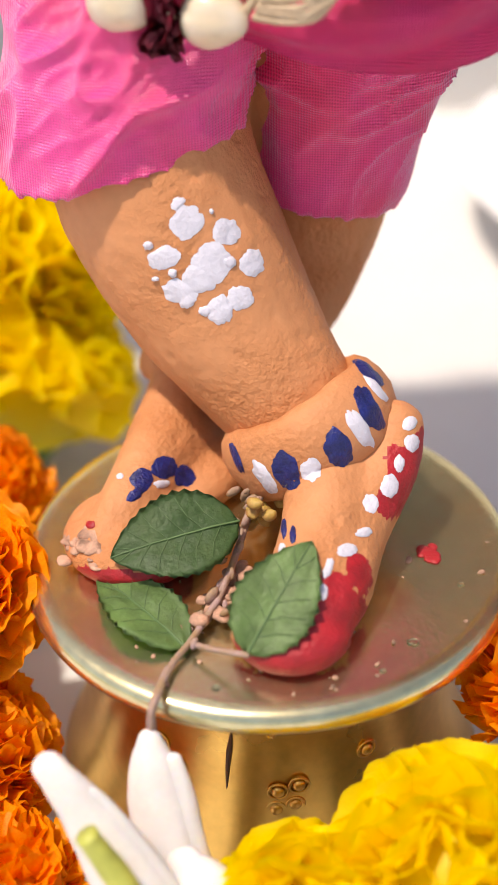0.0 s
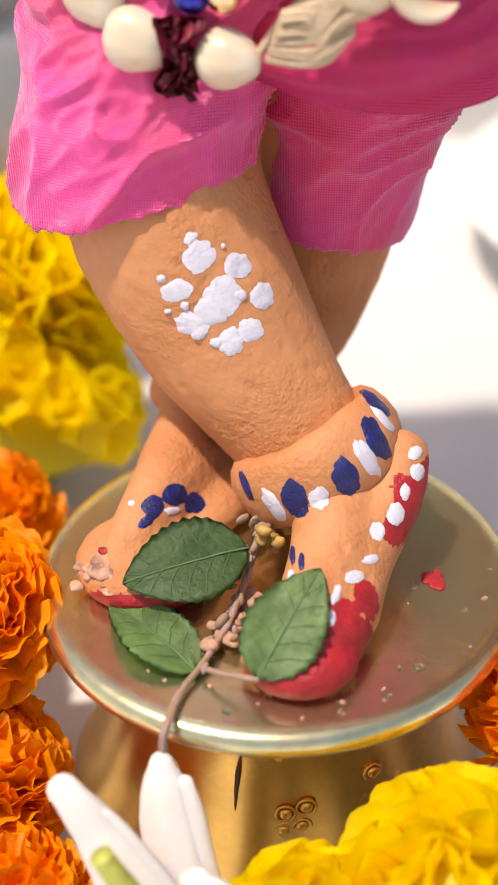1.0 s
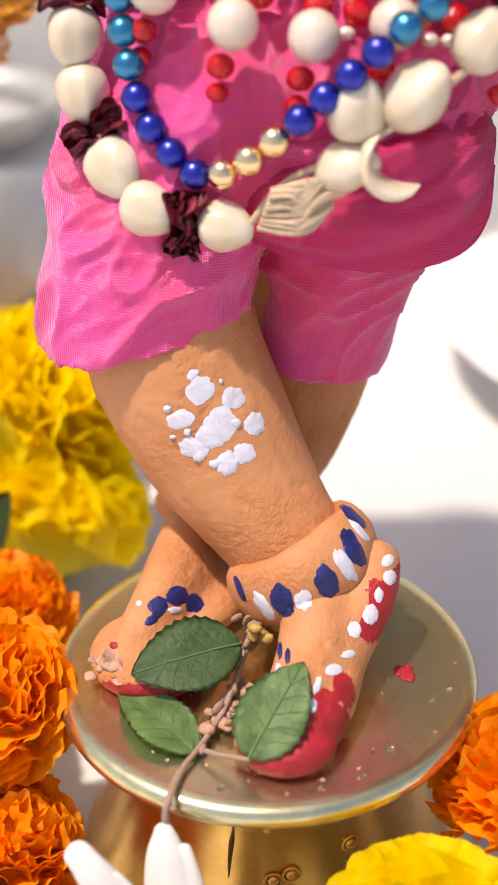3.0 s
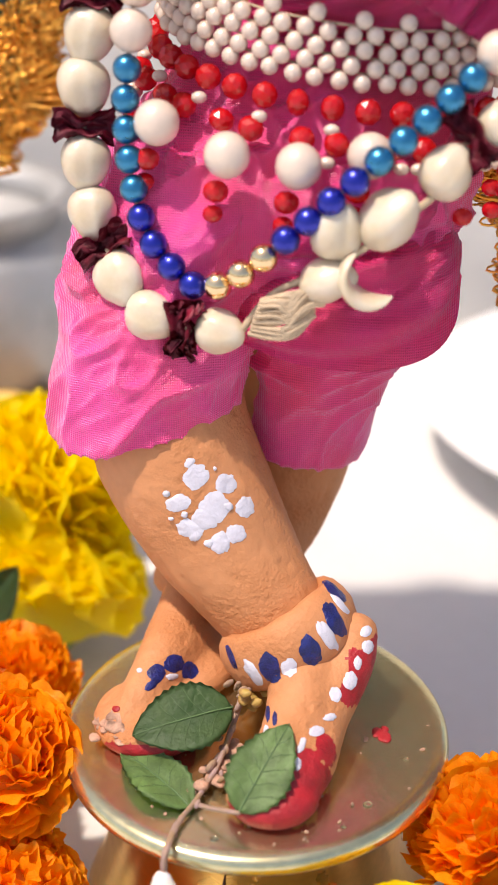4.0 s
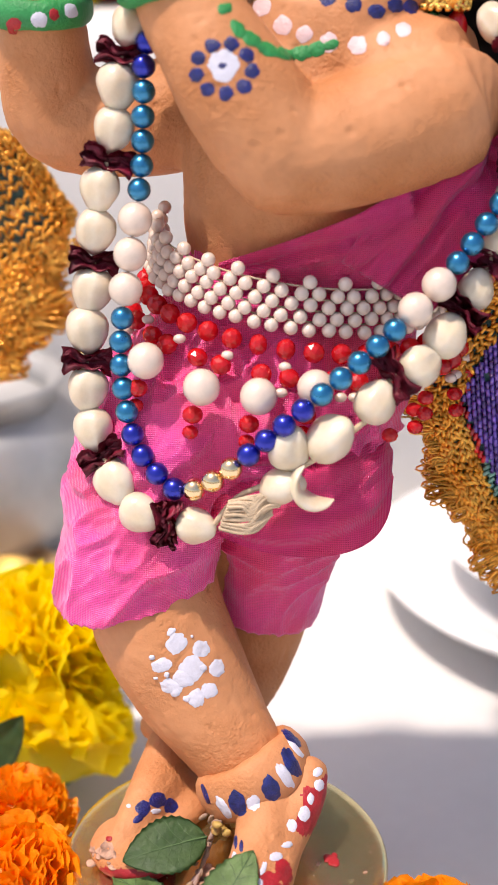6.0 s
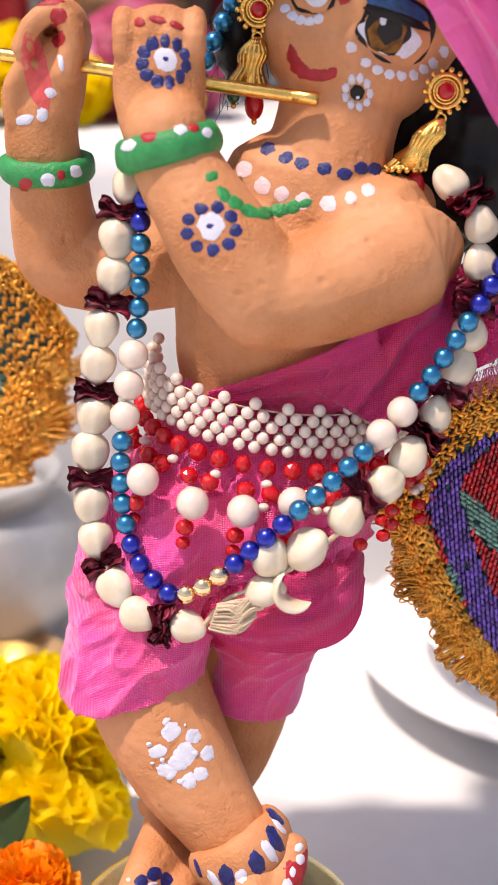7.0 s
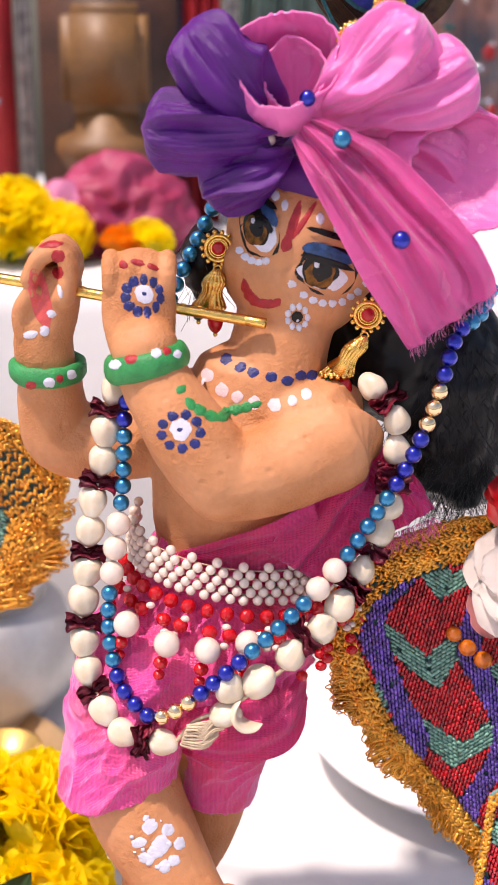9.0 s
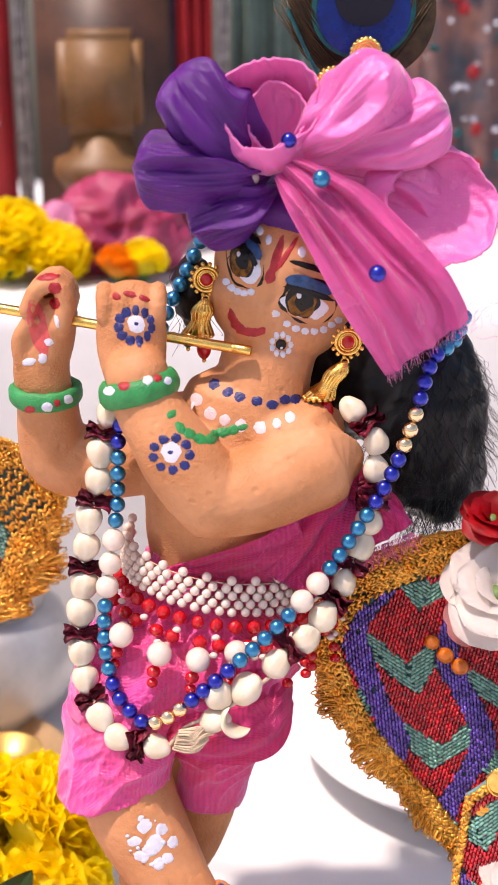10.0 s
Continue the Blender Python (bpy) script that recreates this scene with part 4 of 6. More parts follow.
def petal_twist(seed):
    """A crumpled dried petal, folded round the cord."""
    bm = bmesh.new()
    r = random.Random(seed)
    n, m = 14, 10
    for layer in range(3):
        g = []
        for i in range(n + 1):
            u = i / n * 2 - 1
            row = []
            for j in range(m + 1):
                v = j / m * 2 - 1
                p = Vector((u * 0.0095, -0.0012 * layer + 0.0022 * math.sin(3 * v + layer) + 0.0012 * math.sin(7 * v + 2 * u), v * (0.0030 + 0.0018 * abs(u)) + 0.0008 * math.sin(5 * u + layer)))
                p += Vector(noise.noise_vector(p * 260 + Vector((seed, layer, 0)))) * 0.0018
                row.append(bm.verts.new(p))
            g.append(row)
        faces = [bm.faces.new((g[i][j], g[i][j + 1], g[i + 1][j + 1], g[i + 1][j])) for i in range(n) for j in range(m)]
        bmesh.ops.solidify(bm, geom=faces, thickness=0.0005)
    return mesh_of(bm, DRY_PETAL)


PETALS = [petal_twist(s) for s in (1, 2, 3)]
garland = thing("shell_garland", (0, 0, 0), "garland of ivory shells and crumpled maroon petals on a jute cord", "garland")
cord_path = spline([(-0.0340, 0.082, 0.402), (-0.0400, 0.075, 0.386), (-0.0450, 0.070, 0.353), (-0.0505, 0.066, 0.331), (-0.0525, 0.063, 0.305), (-0.0555, 0.058, 0.281), (-0.0545, 0.050, 0.250),
                    (-0.0480, 0.042, 0.234), (-0.0390, 0.033, 0.221), (-0.0270, 0.027, 0.2155), (-0.0060, 0.022, 0.2150)], 120)
SIZES = {"s": 0.0160, "p": 0.0070}
LAYOUT = "spsspsspsspsspsspss"


def string_shells(path, layout, seed):
    r = random.Random(seed)
    for i, p, d in along(path, lambda i: None if i >= len(layout) else SIZES[layout[i]]):
        front = Matrix.Translation(p) @ facing(d)
        # turn each piece so that its face looks outward to the front
        flat_y = (front.to_3x3().inverted() @ Vector((0, -1, 0.25)))
        spin = math.degrees(math.atan2(flat_y.x, -flat_y.y))
        m = front @ pose(0, 0, 0, 0, 0, spin + r.uniform(-25, 25))
        if layout[i] == "s":
            k = r.uniform(0.84, 1.0)
            shared("shell", SHELLS[r.randrange(4)], m @ pose(0, 0, 0, r.uniform(-10, 10), r.uniform(-10, 10), 0) @ Matrix.Diagonal((k, k, 0.98 * k, 1)), garland)
        else:
            shared("dried_petal", PETALS[r.randrange(3)], m, garland)


string_shells(cord_path, LAYOUT, 3)
right_path = spline([(0.0520, 0.022, 0.2600), (0.0610, 0.027, 0.2745), (0.0740, 0.033, 0.2790), (0.0850, 0.043, 0.2910), (0.0930, 0.052, 0.3000), (0.1020, 0.060, 0.3150), (0.1080, 0.064, 0.3300), (0.1110, 0.067, 0.3500),
                     (0.1125, 0.069, 0.3700), (0.1100, 0.071, 0.3880), (0.0960, 0.078, 0.4000)], 120)
string_shells(right_path, "spsspspssppsspsps", 11)
# loose shells by the knot
for at, turn, k in (((0.0215, 0.0205, 0.2335), (70, 10, 60), 0.95), ((0.0235, 0.0215, 0.2490), (10, 8, 15), 0.95), ((0.0390, 0.0205, 0.2535), (40, -30, 80), 1.12)):
    shared("shell", SHELLS[int(k * 10) % 4], pose(*at, *turn) @ Matrix.Diagonal((k, k, k, 1)), garland)
# a broken shell: an open curl
bm = bmesh.new()
curl = [(0.0350 + 0.0105 * math.cos(a) * (1 - 0.03 * a), 0.0160, 0.2370 + 0.0085 * math.sin(a)) for a in np.linspace(2.3, 5.3, 26)]
tube(bm, curl, [0.0010 + 0.0046 * math.sin(math.pi * i / 25) ** 0.7 for i in range(26)], 14, True, (0.42, 1.35))
part("broken_shell", bm, SHELL, garland)
bm = bmesh.new()
tube(bm, cord_path, 0.0009, 8)
tube(bm, right_path, 0.0009, 8)
tube(bm, spline([(-0.006, 0.022, 0.2150), (0.004, 0.022, 0.228), (0.018, 0.020, 0.236), (0.036, 0.020, 0.247), (0.052, 0.022, 0.260)], 20), 0.0012, 8)
part("cord", bm, CORD, garland)
bm = bmesh.new()
for i in range(42):
    a, b = rng.uniform(-1, 1), rng.uniform(-1, 1)
    s = Vector((-0.001 + 0.002 * a, 0.0195 + 0.002 * b, 0.2215 + 0.006 * a))
    e = Vector((0.0185 + 0.003 * b, 0.0185 + 0.0025 * a, 0.2290 + 0.0045 * b - 0.004 * abs(a)))
    tube(bm, spline([s, s.lerp(e, 0.4) + Vector((0, -0.003, 0.003 * a)), s.lerp(e, 0.75) + Vector((0, -0.002, 0.004 * b)), e], 10), 0.0006, 5)
tagged(part("cord_knot", bm, CORD, garland), kind="stuff")

# ---- the pearl belt with its red fringe ----
belt = thing("pearl_belt", (0, 0, 0), "belt of netted small pearls with a red bead fringe", "belt")
BELT_C, BELT_RX, BELT_RY = Vector((0.0275, 0.0945, 0.3015)), 0.0540, 0.0405
pearl_small = bead_mesh(0.0028, PEARL)
seed_bead = bead_mesh(0.0021, PEARL)
red_big, red_small = bead_mesh(0.0042, RED_BEAD, facets=True), bead_mesh(0.0033, RED_BEAD, facets=True)


def belt_at(a, drop, out=0.0):
    """A place on the belt: a in degrees from the front, to the wearer's left positive."""
    t = radians(a)
    return Vector((BELT_C.x + (BELT_RX + out) * math.sin(t), BELT_C.y - (BELT_RY + out) * math.cos(t), BELT_C.z - 0.020 * (math.sin(t) * 0.35 + 0.1) + 0.006 * (1 - math.cos(t)) - drop))


N = 32
for row in range(5):
    for k in range(N):
        if row == 0 and k % 2:
            continue
        a = -108 + 216 * (k + (row % 2) / 2) / (N - 1)
        shared("small_pearl", pearl_small, Matrix.Translation(belt_at(a, -0.006 + 0.0046 * row, 0.0035 + 0.0006 * row) + Vector((rng.uniform(-1, 1), 0, rng.uniform(-1, 1))) * 0.0004), belt)
for k in range(22):
    a = -104 + 208 * k / 21
    shared("red_bead", red_big, Matrix.Translation(belt_at(a, 0.0205, 0.0085)) @ pose(0, 0, 0, rng.uniform(0, 90), rng.uniform(0, 90), 0), belt)
    if k % 2 == 0:
        shared("seed_bead", seed_bead, Matrix.Translation(belt_at(a, 0.0262, 0.0125)) @ Matrix.Diagonal((1.2, 1, 0.9, 1)), belt)
for a in (-78, -54, -31, -8, 15, 39, 62, 85):
    for da in (-4.5, 4.5):
        shared("red_bead", red_big, Matrix.Translation(belt_at(a + da, 0.0300, 0.014)) @ pose(0, 0, 0, rng.uniform(0, 90), 20, 0), belt)
        shared("seed_bead", seed_bead, Matrix.Translation(belt_at(a + da * 0.5, 0.0352, 0.017)) @ Matrix.Diagonal((1.2, 1, 0.9, 1)), belt)
    if -60 < a < 20:
        p = Vector((0.0117 + 0.00094 * (a + 8), 0.0305 + 0.000006 * (a + 8) ** 2, 0.2660 + 0.0000045 * (a + 8) ** 2))
        shared("pearl_drop", BEADS["P"], Matrix.Translation(p) @ Matrix.Diagonal((1.08, 1.08, 1.08, 1)), belt)
        shared("red_bead", red_small, Matrix.Translation(p - Vector((0.0035, -0.0015, 0.0118))) @ Matrix.Diagonal((1.25, 1.25, 1.25, 1)), belt)
        shared("red_bead", red_small, Matrix.Translation(p - Vector((0.0045, -0.0015, 0.0190))), belt)
    else:
        shared("red_bead", red_small, Matrix.Translation(belt_at(a, 0.0425, 0.018)), belt)
        shared("red_bead", red_small, Matrix.Translation(belt_at(a, 0.0495, 0.019)), belt)
for at in ((0.076, 0.041, 0.262), (0.076, 0.041, 0.2555), (0.062, 0.032, 0.2500)):
    shared("red_bead", red_small, Matrix.Translation(at), belt)
bm = bmesh.new()
for drop in (-0.0037, 0.001, 0.0056, 0.0102):
    tube(bm, [belt_at(a, drop, 0.0030) for a in range(-108, 109, 6)], 0.0004, 5)
part("thread", bm, CORD, belt)

# ---- flute ----
flute = thing("flute", (0, 0, 0), "slim polished golden metal flute held in the figurine's fingers", "flute")
bm = bmesh.new()
a, b = Vector((0.0425, 0.0765, 0.4318)), Vector((-0.150, 0.1285, 0.4525))
d = (b - a).normalized()
side = d.cross(Vector((0, 0, 1))).normalized()
upv = side.cross(d)
prof = [(0.0000, 0.0020), (0.0000, 0.0026), (0.0004, 0.0029), (0.0100, 0.0029), (0.0104, 0.0026), (0.0110, 0.0029), (0.195, 0.0029), (0.1985, 0.0029), (0.1985, 0.0020), (0.001, 0.0019)]
rings = [[a + d * s + (side * math.cos(t) + upv * math.sin(t)) * r for t in (2 * math.pi * k / 28 for k in range(28))] for s, r in prof]
rings.append(rings[0])
loft(bm, rings, caps=False)
part("tube", bm, GOLD, flute)
bm = bmesh.new()
for k in range(7):
    p = a + d * (0.045 + 0.014 * k) + upv * 0.00285
    ring(bm, Matrix.Translation(p) @ facing(upv), 0.0011, 0.0003, 16, 6)
part("finger_holes", bm, GOLD, flute)

# ---- earrings ----


def earring(at, lean, label):
    e = thing("earring", at, label, "earring", "pair of earrings")
    bm = bmesh.new()
    m = pose(0, 0, 0, 90, 0, 0)
    ring(bm, m, 0.0068, 0.0011, 30, 8)
    ring(bm, m, 0.0050, 0.0007, 30, 8)
    for k in range(14):
        t = 2 * math.pi * k / 14
        ball(bm, (0.0088 * math.cos(t), 0, 0.0088 * math.sin(t)), (0.0013, 0.0013, 0.0013), seg=10, rows=6)
    ball(bm, (0, 0.0012, 0), (0.0070, 0.0012, 0.0070), seg=20, rows=8)
    part("stud", bm, GOLD, e)
    bm = bmesh.new()
    ball(bm, (0, -0.0008, 0), (0.0036, 0.0020, 0.0036), seg=16, rows=10)
    part("red_stone", bm, RED_BEAD, e, "dark red stone")
    bm = bmesh.new()
    ring(bm, pose(lean * 0.0015, 0, -0.0112, 90, 0, 0), 0.0020, 0.0006, 16, 6)
    top, foot = Vector((lean * 0.002, 0, -0.012)), Vector((lean * 0.0150, 0, -0.031))
    axis = (foot - top).normalized()
    for k in range(16):
        t = 2 * math.pi * k / 16
        o = Vector((math.cos(t), 0.75 * math.sin(t), 0))
        tube(bm, spline([top + o * 0.0016, top.lerp(foot, 0.30) + o * 0.0058, top.lerp(foot, 0.62) + o * 0.0046, foot + o * 0.0084], 10), 0.0010, 6)
        ball(bm, foot + o * 0.0086 + axis * 0.0012, (0.0014, 0.0014, 0.0014), seg=8, rows=6)
    for q, r in ((0.12, 0.0040), (0.30, 0.0058), (0.62, 0.0046), (0.8, 0.0062), (1.0, 0.0084)):
        ring(bm, Matrix.Translation(top.lerp(foot, q)) @ Matrix.Diagonal((1, 0.75, 1, 1)), r, 0.0009, 24, 6)
    tube(bm, [top, top.lerp(foot, 0.3), top.lerp(foot, 0.6), foot], [0.0014, 0.0050, 0.0038, 0.0074], 20, False)
    part("bell", bm, GOLD, e)
    for dx, mat, nm, s, dz in ((-0.0055, GREEN_BEAD, "green_bead", 0.0030, -0.005), (0.0035, RED_BEAD, "red_bead", 0.0042, -0.0085)):
        p = foot + Vector((dx, -0.002, dz))
        bm = bmesh.new()
        ball(bm, p, (s, s, s * (1.5 if nm == "red_bead" else 1)), seg=14, rows=10)
        bead = part(nm, bm, mat, e)
        bm = bmesh.new()
        ball(bm, p - Vector((0, 0, s * (1.5 if nm == "red_bead" else 1) + 0.0008)), (0.0013, 0.0013, 0.0013), seg=10, rows=6)
        tube(bm, [p, foot + Vector((dx * 0.6, 0, 0))], 0.0003, 5)
        part("pin", bm, GOLD, bead)
    return e


earring((0.0965, 0.0840, 0.4345), -1, "gold filigree earring with a dark red stone")
earring((0.0180, 0.1035, 0.4660), -0.35, "gold filigree earring half behind the flute hand")

# ---- hair ----
hair = thing("hair", (0, 0, 0), "black wig of coarse loose curls behind the figurine's shoulder", "wig")
bm = bmesh.new()
for at, size in (((0.150, 0.128, 0.375), (0.036, 0.034, 0.062)), ((0.118, 0.128, 0.405), (0.030, 0.032, 0.046)), ((0.160, 0.132, 0.345), (0.028, 0.028, 0.040)), ((0.070, 0.140, 0.472), (0.044, 0.036, 0.046)), ((0.010, 0.135, 0.452), (0.013, 0.018, 0.022)),
                 ((0.106, 0.134, 0.430), (0.026, 0.024, 0.040)), ((0.098, 0.136, 0.395), (0.026, 0.020, 0.040))):
    ball(bm, at, size)
mass = fused(bm, 0.003, 6)
displace(mass, lambda p, n: 0.0035 * noise.noise(p * 60) + 0.002 * noise.noise(p * 160))
part("hair_mass", mass, HAIR, hair)
bm = bmesh.new()
for i in range(1500):
    if i % 40 == 0:
        c, s = Vector((0.008, 0.135, 0.452)), Vector((0.012, 0.017, 0.022))
    else:
        c, s = (Vector((0.150, 0.128, 0.372)), Vector((0.037, 0.035, 0.066)))
    o = Vector((rng.gauss(0, 1), rng.gauss(0, 1) - 0.5, rng.gauss(0, 1) - 0.15)).normalized()
    p = c + Vector((o.x * s.x, o.y * s.y, o.z * s.z)) * 0.96
    t = Vector((rng.uniform(-1, 1), rng.uniform(-1, 0.6), -1.1)).normalized()
    L = rng.uniform(0.008, 0.020)
    q = [p, p + t * L * 0.4 + o * 0.0025, p + t * L * 0.75 + o * rng.uniform(0.001, 0.0055), p + t * L + o * rng.uniform(-0.001, 0.005)]
    tube(bm, spline(q, 5), 0.00016, 3, False)
tagged(part("loose_hair", bm, HAIR, hair), kind="stuff")

# ---- turban ----
turban = thing("turban", (0, 0, 0), "pink and violet satin turban tied in big loops with small beads", "turban")


def loop(name, mat, knot, mid, tip, wide, deep, pleats, seed, across=(0, 0, 1)):
    """A pleated loop of cloth that leaves the knot, swells and curls over at its end."""
    bm = bmesh.new()
    n, seg = 56, 150
    p = spline([knot, mid, tip], n)
    rings = []
    for i in range(n + 1):
        u = i / n
        t = Vector(p[min(i + 1, n)] - p[max(i - 1, 0)]).normalized()
        s = Vector(across)
        s = (s - t * s.dot(t)).normalized()
        nn = t.cross(s).normalized()
        env = (0.16 + 0.84 * math.sin(math.pi * min(1.0, u * 0.72)) ** 0.9) * (1 if u < 0.86 else math.sqrt(max(0.02, 1 - ((u - 0.86) / 0.145) ** 2)))
        row = []
        for k in range(seg):
            a = 2 * math.pi * k / seg
            w = noise.noise(Vector((math.cos(a) * 1.3, math.sin(a) * 1.3 + seed, u * 2.2)))
            fold = 1 + (0.26 * (1.35 - 2 * abs(math.sin(pleats * a * 0.5 + 2.0 * w + seed))) + 0.07 * math.sin((2 * pleats + 1) * a + 5 * w)) * (1 - 0.3 * u) + 0.12 * w + 0.05 * ridged(Vector((a * 3.2 + seed, u * 1.5 + w, 1))) + 0.045 * ridged(Vector((a * 6.5 + seed * 2, u * 2.0 + w, 5))) + 0.02 * ridged(Vector((a * 15 + 3 * w, u * 4 + seed, 9)))
            row.append(Vector(p[i]) + (s * math.cos(a) * wide + nn * math.sin(a) * deep) * env * fold + Vector(noise.noise_vector(Vector(p[i]) * 40 + Vector((a, seed, 0)))) * 0.0014)
        rings.append(row)
    loft(bm, rings)
    bmesh.ops.recalc_face_normals(bm, faces=bm.faces)
    return part(name, bm, mat, turban)


KNOT = (0.054, 0.098, 0.527)
# the wound base round the brow
bm = bmesh.new()
for i, (z, r) in enumerate(((0.040, 0.040), (0.050, 0.034))):
    m = HEAD @ pose(0.0, 0.012, z - 0.012, -14, 0, 0)
    ring(bm, m, r, 0.010, 48, 14, 1.1)
for v in bm.verts:
    v.co += Vector(noise.noise_vector(v.co * 70)) * 0.003
part("violet_base", bm, VIOLET, turban, "wound violet satin")
bm = bmesh.new()
ball(bm, HEAD @ Vector((0, 0.016, 0.042)), (0.040, 0.036, 0.024), (0, 24, 0), 28, 18)
part("crown", bm, VIOLET, turban)
loop("violet_loop", VIOLET, KNOT, (0.026, 0.088, 0.552), (0.002, 0.092, 0.580), 0.0200, 0.018, 4, 1.0, (0.8, 0, 0.5))
loop("violet_loop", VIOLET, KNOT, (0.018, 0.084, 0.528), (-0.020, 0.088, 0.530), 0.0165, 0.018, 4, 2.2)
loop("violet_loop", VIOLET, (0.056, 0.092, 0.518), (0.034, 0.086, 0.508), (0.011, 0.092, 0.497), 0.0135, 0.016, 4, 3.7)
loop("pink_loop", SATIN_LIGHT, (0.064, 0.090, 0.536), (0.092, 0.086, 0.556), (0.118, 0.090, 0.586), 0.0185, 0.018, 4, 6.3, (-0.5, 0, 0.8))
loop("pink_loop", SATIN_LIGHT, (0.070, 0.094, 0.534), (0.112, 0.092, 0.546), (0.148, 0.094, 0.560), 0.0185, 0.016, 4, 7.9)
loop("pink_loop", SATIN_LIGHT, (0.080, 0.100, 0.526), (0.118, 0.102, 0.515), (0.150, 0.104, 0.500), 0.024, 0.014, 5, 9.3)


def open_loop(name, mat, centre, wide, high, sink, seed):
    """A loop of cloth whose mouth stands open: a pleated cup with a thin, uneven rim."""
    bm = bmesh.new()
    grid = []
    n, seg = 26, 120
    for i in range(n + 1):
        q = i / n * 0.985
        row = []
        for k in range(seg):
            a = 2 * math.pi * k / seg
            w = noise.noise(Vector((math.cos(a) * 1.4 + seed, math.sin(a) * 1.4, q * 1.2)))
            r = (1 - q ** 2.6) ** 0.6 * (1 + 0.10 * math.sin(math.pi * q)) * (1 + 0.05 * math.sin(3 * a + 3 * w + seed) + 0.06 * ridged(Vector((a * 3.5 + 2 * w, q * 2.0, seed))) + 0.03 * ridged(Vector((a * 9, q * 3 + w, seed))))
            c = Vector(centre) + Vector(sink) * q
            row.append(bm.verts.new(c + (Vector(wide) * math.cos(a) + Vector(high) * math.sin(a)) * r + Vector((0, 0, 0.0035 * w * (1 - q)))))
        grid.append(row)
    faces = [bm.faces.new((a[k], a[(k + 1) % seg], b[(k + 1) % seg], b[k])) for a, b in zip(grid, grid[1:]) for k in range(seg)]
    faces.append(bm.faces.new(grid[-1]))
    bmesh.ops.recalc_face_normals(bm, faces=faces)
    bmesh.ops.solidify(bm, geom=faces, thickness=0.0012)
    return part(name, bm, mat, turban)


open_loop("open_loop", SATIN_LIGHT, (0.0500, 0.080, 0.5655), (0.0262, 0.002, 0.001), (0.001, 0.010, 0.0215), (0.004, 0.024, -0.0300), 5.0)
open_loop("open_loop", SATIN_LIGHT, (0.0555, 0.084, 0.5580), (0.0150, 0.003, 0.004), (-0.003, 0.008, 0.0150), (0.001, 0.016, -0.0220), 8.0)
open_loop("open_loop", SATIN_LIGHT, (0.1450, 0.074, 0.5110), (0.0285, 0.002, -0.006), (0.004, 0.012, 0.0270), (-0.026, 0.020, 0.0040), 2.0)
# the tail that falls over the ear
bm = bmesh.new()
ribbon([(0.060, 0.076, 0.532), (0.074, 0.068, 0.520), (0.090, 0.062, 0.505), (0.116, 0.054, 0.472), (0.128, 0.055, 0.454), (0.137, 0.058, 0.438)],
       [(0.7, 0, 0.7), (0.75, 0, 0.65), (0.8, 0.05, 0.6), (0.88, 0.12, 0.46), (0.88, 0.14, 0.48), (0.83, 0.15, 0.55)],
       [0.008, 0.016, 0.0225, 0.0285, 0.0285, 0.0270], 2.6, 0.0040, 80, 100, 0.0012, 0.7)
part("pink_tail", bm, SATIN_LIGHT, turban, "falling end of the pink cloth")
for at, mat, nm, r in (((0.0781, 0.0600, 0.5287), TEAL_BEAD, "teal_bead", 0.0048), ((0.0618, 0.0740, 0.5466), BLUE_BEAD, "blue_bead", 0.0042), ((0.1069, 0.0440, 0.4822), BLUE_BEAD, "blue_bead", 0.0047),
                       ((0.0435, 0.0860, 0.5250), PEARL, "pearl", 0.0034), ((0.0200, 0.087, 0.497), BLACK_PAINT, "black_bead", 0.003)):
    bm = bmesh.new()
    ball(bm, at, (r, r, r), seg=18, rows=12)
    part(nm, bm, mat, turban)
bm = bmesh.new()
for i in range(70):
    c = Vector((0.132, 0.060, 0.492)) if i < 45 else Vector((0.158, 0.066, 0.452))
    p = c + Vector((rng.gauss(0, 0.008), rng.gauss(0, 0.003), rng.gauss(0, 0.006)))
    q = [p]
    for k in range(4):
        q.append(q[-1] + Vector((rng.gauss(0.001, 0.0025), rng.gauss(-0.0006, 0.001), rng.gauss(0, 0.0025))))
    tube(bm, spline(q, 10), 0.00009, 3, False)
for i in range(120):
    u = rng.random()
    p = Vector((0.1150, 0.0540, 0.4240)).lerp(Vector((0.1590, 0.0620, 0.4530)), u)
    e = p + Vector((rng.uniform(-0.001, 0.003), rng.uniform(-0.001, 0.001), -rng.uniform(0.002, 0.007)))
    tube(bm, [p + Vector((-0.0006, 0, 0.003)), p, e], 0.00010, 3, False)
tagged(part("frayed_threads", bm, SATIN_LIGHT, turban), kind="stuff")

# peacock feather behind the turban
feather = thing("peacock_feather", (0, 0, 0), "peacock feather with a blue eye tucked into the turban", "feather")
root, tip = Vector((0.100, 0.128, 0.560)), Vector((0.104, 0.140, 0.690))
C = Vector((0.1050, 0.130, 0.609))


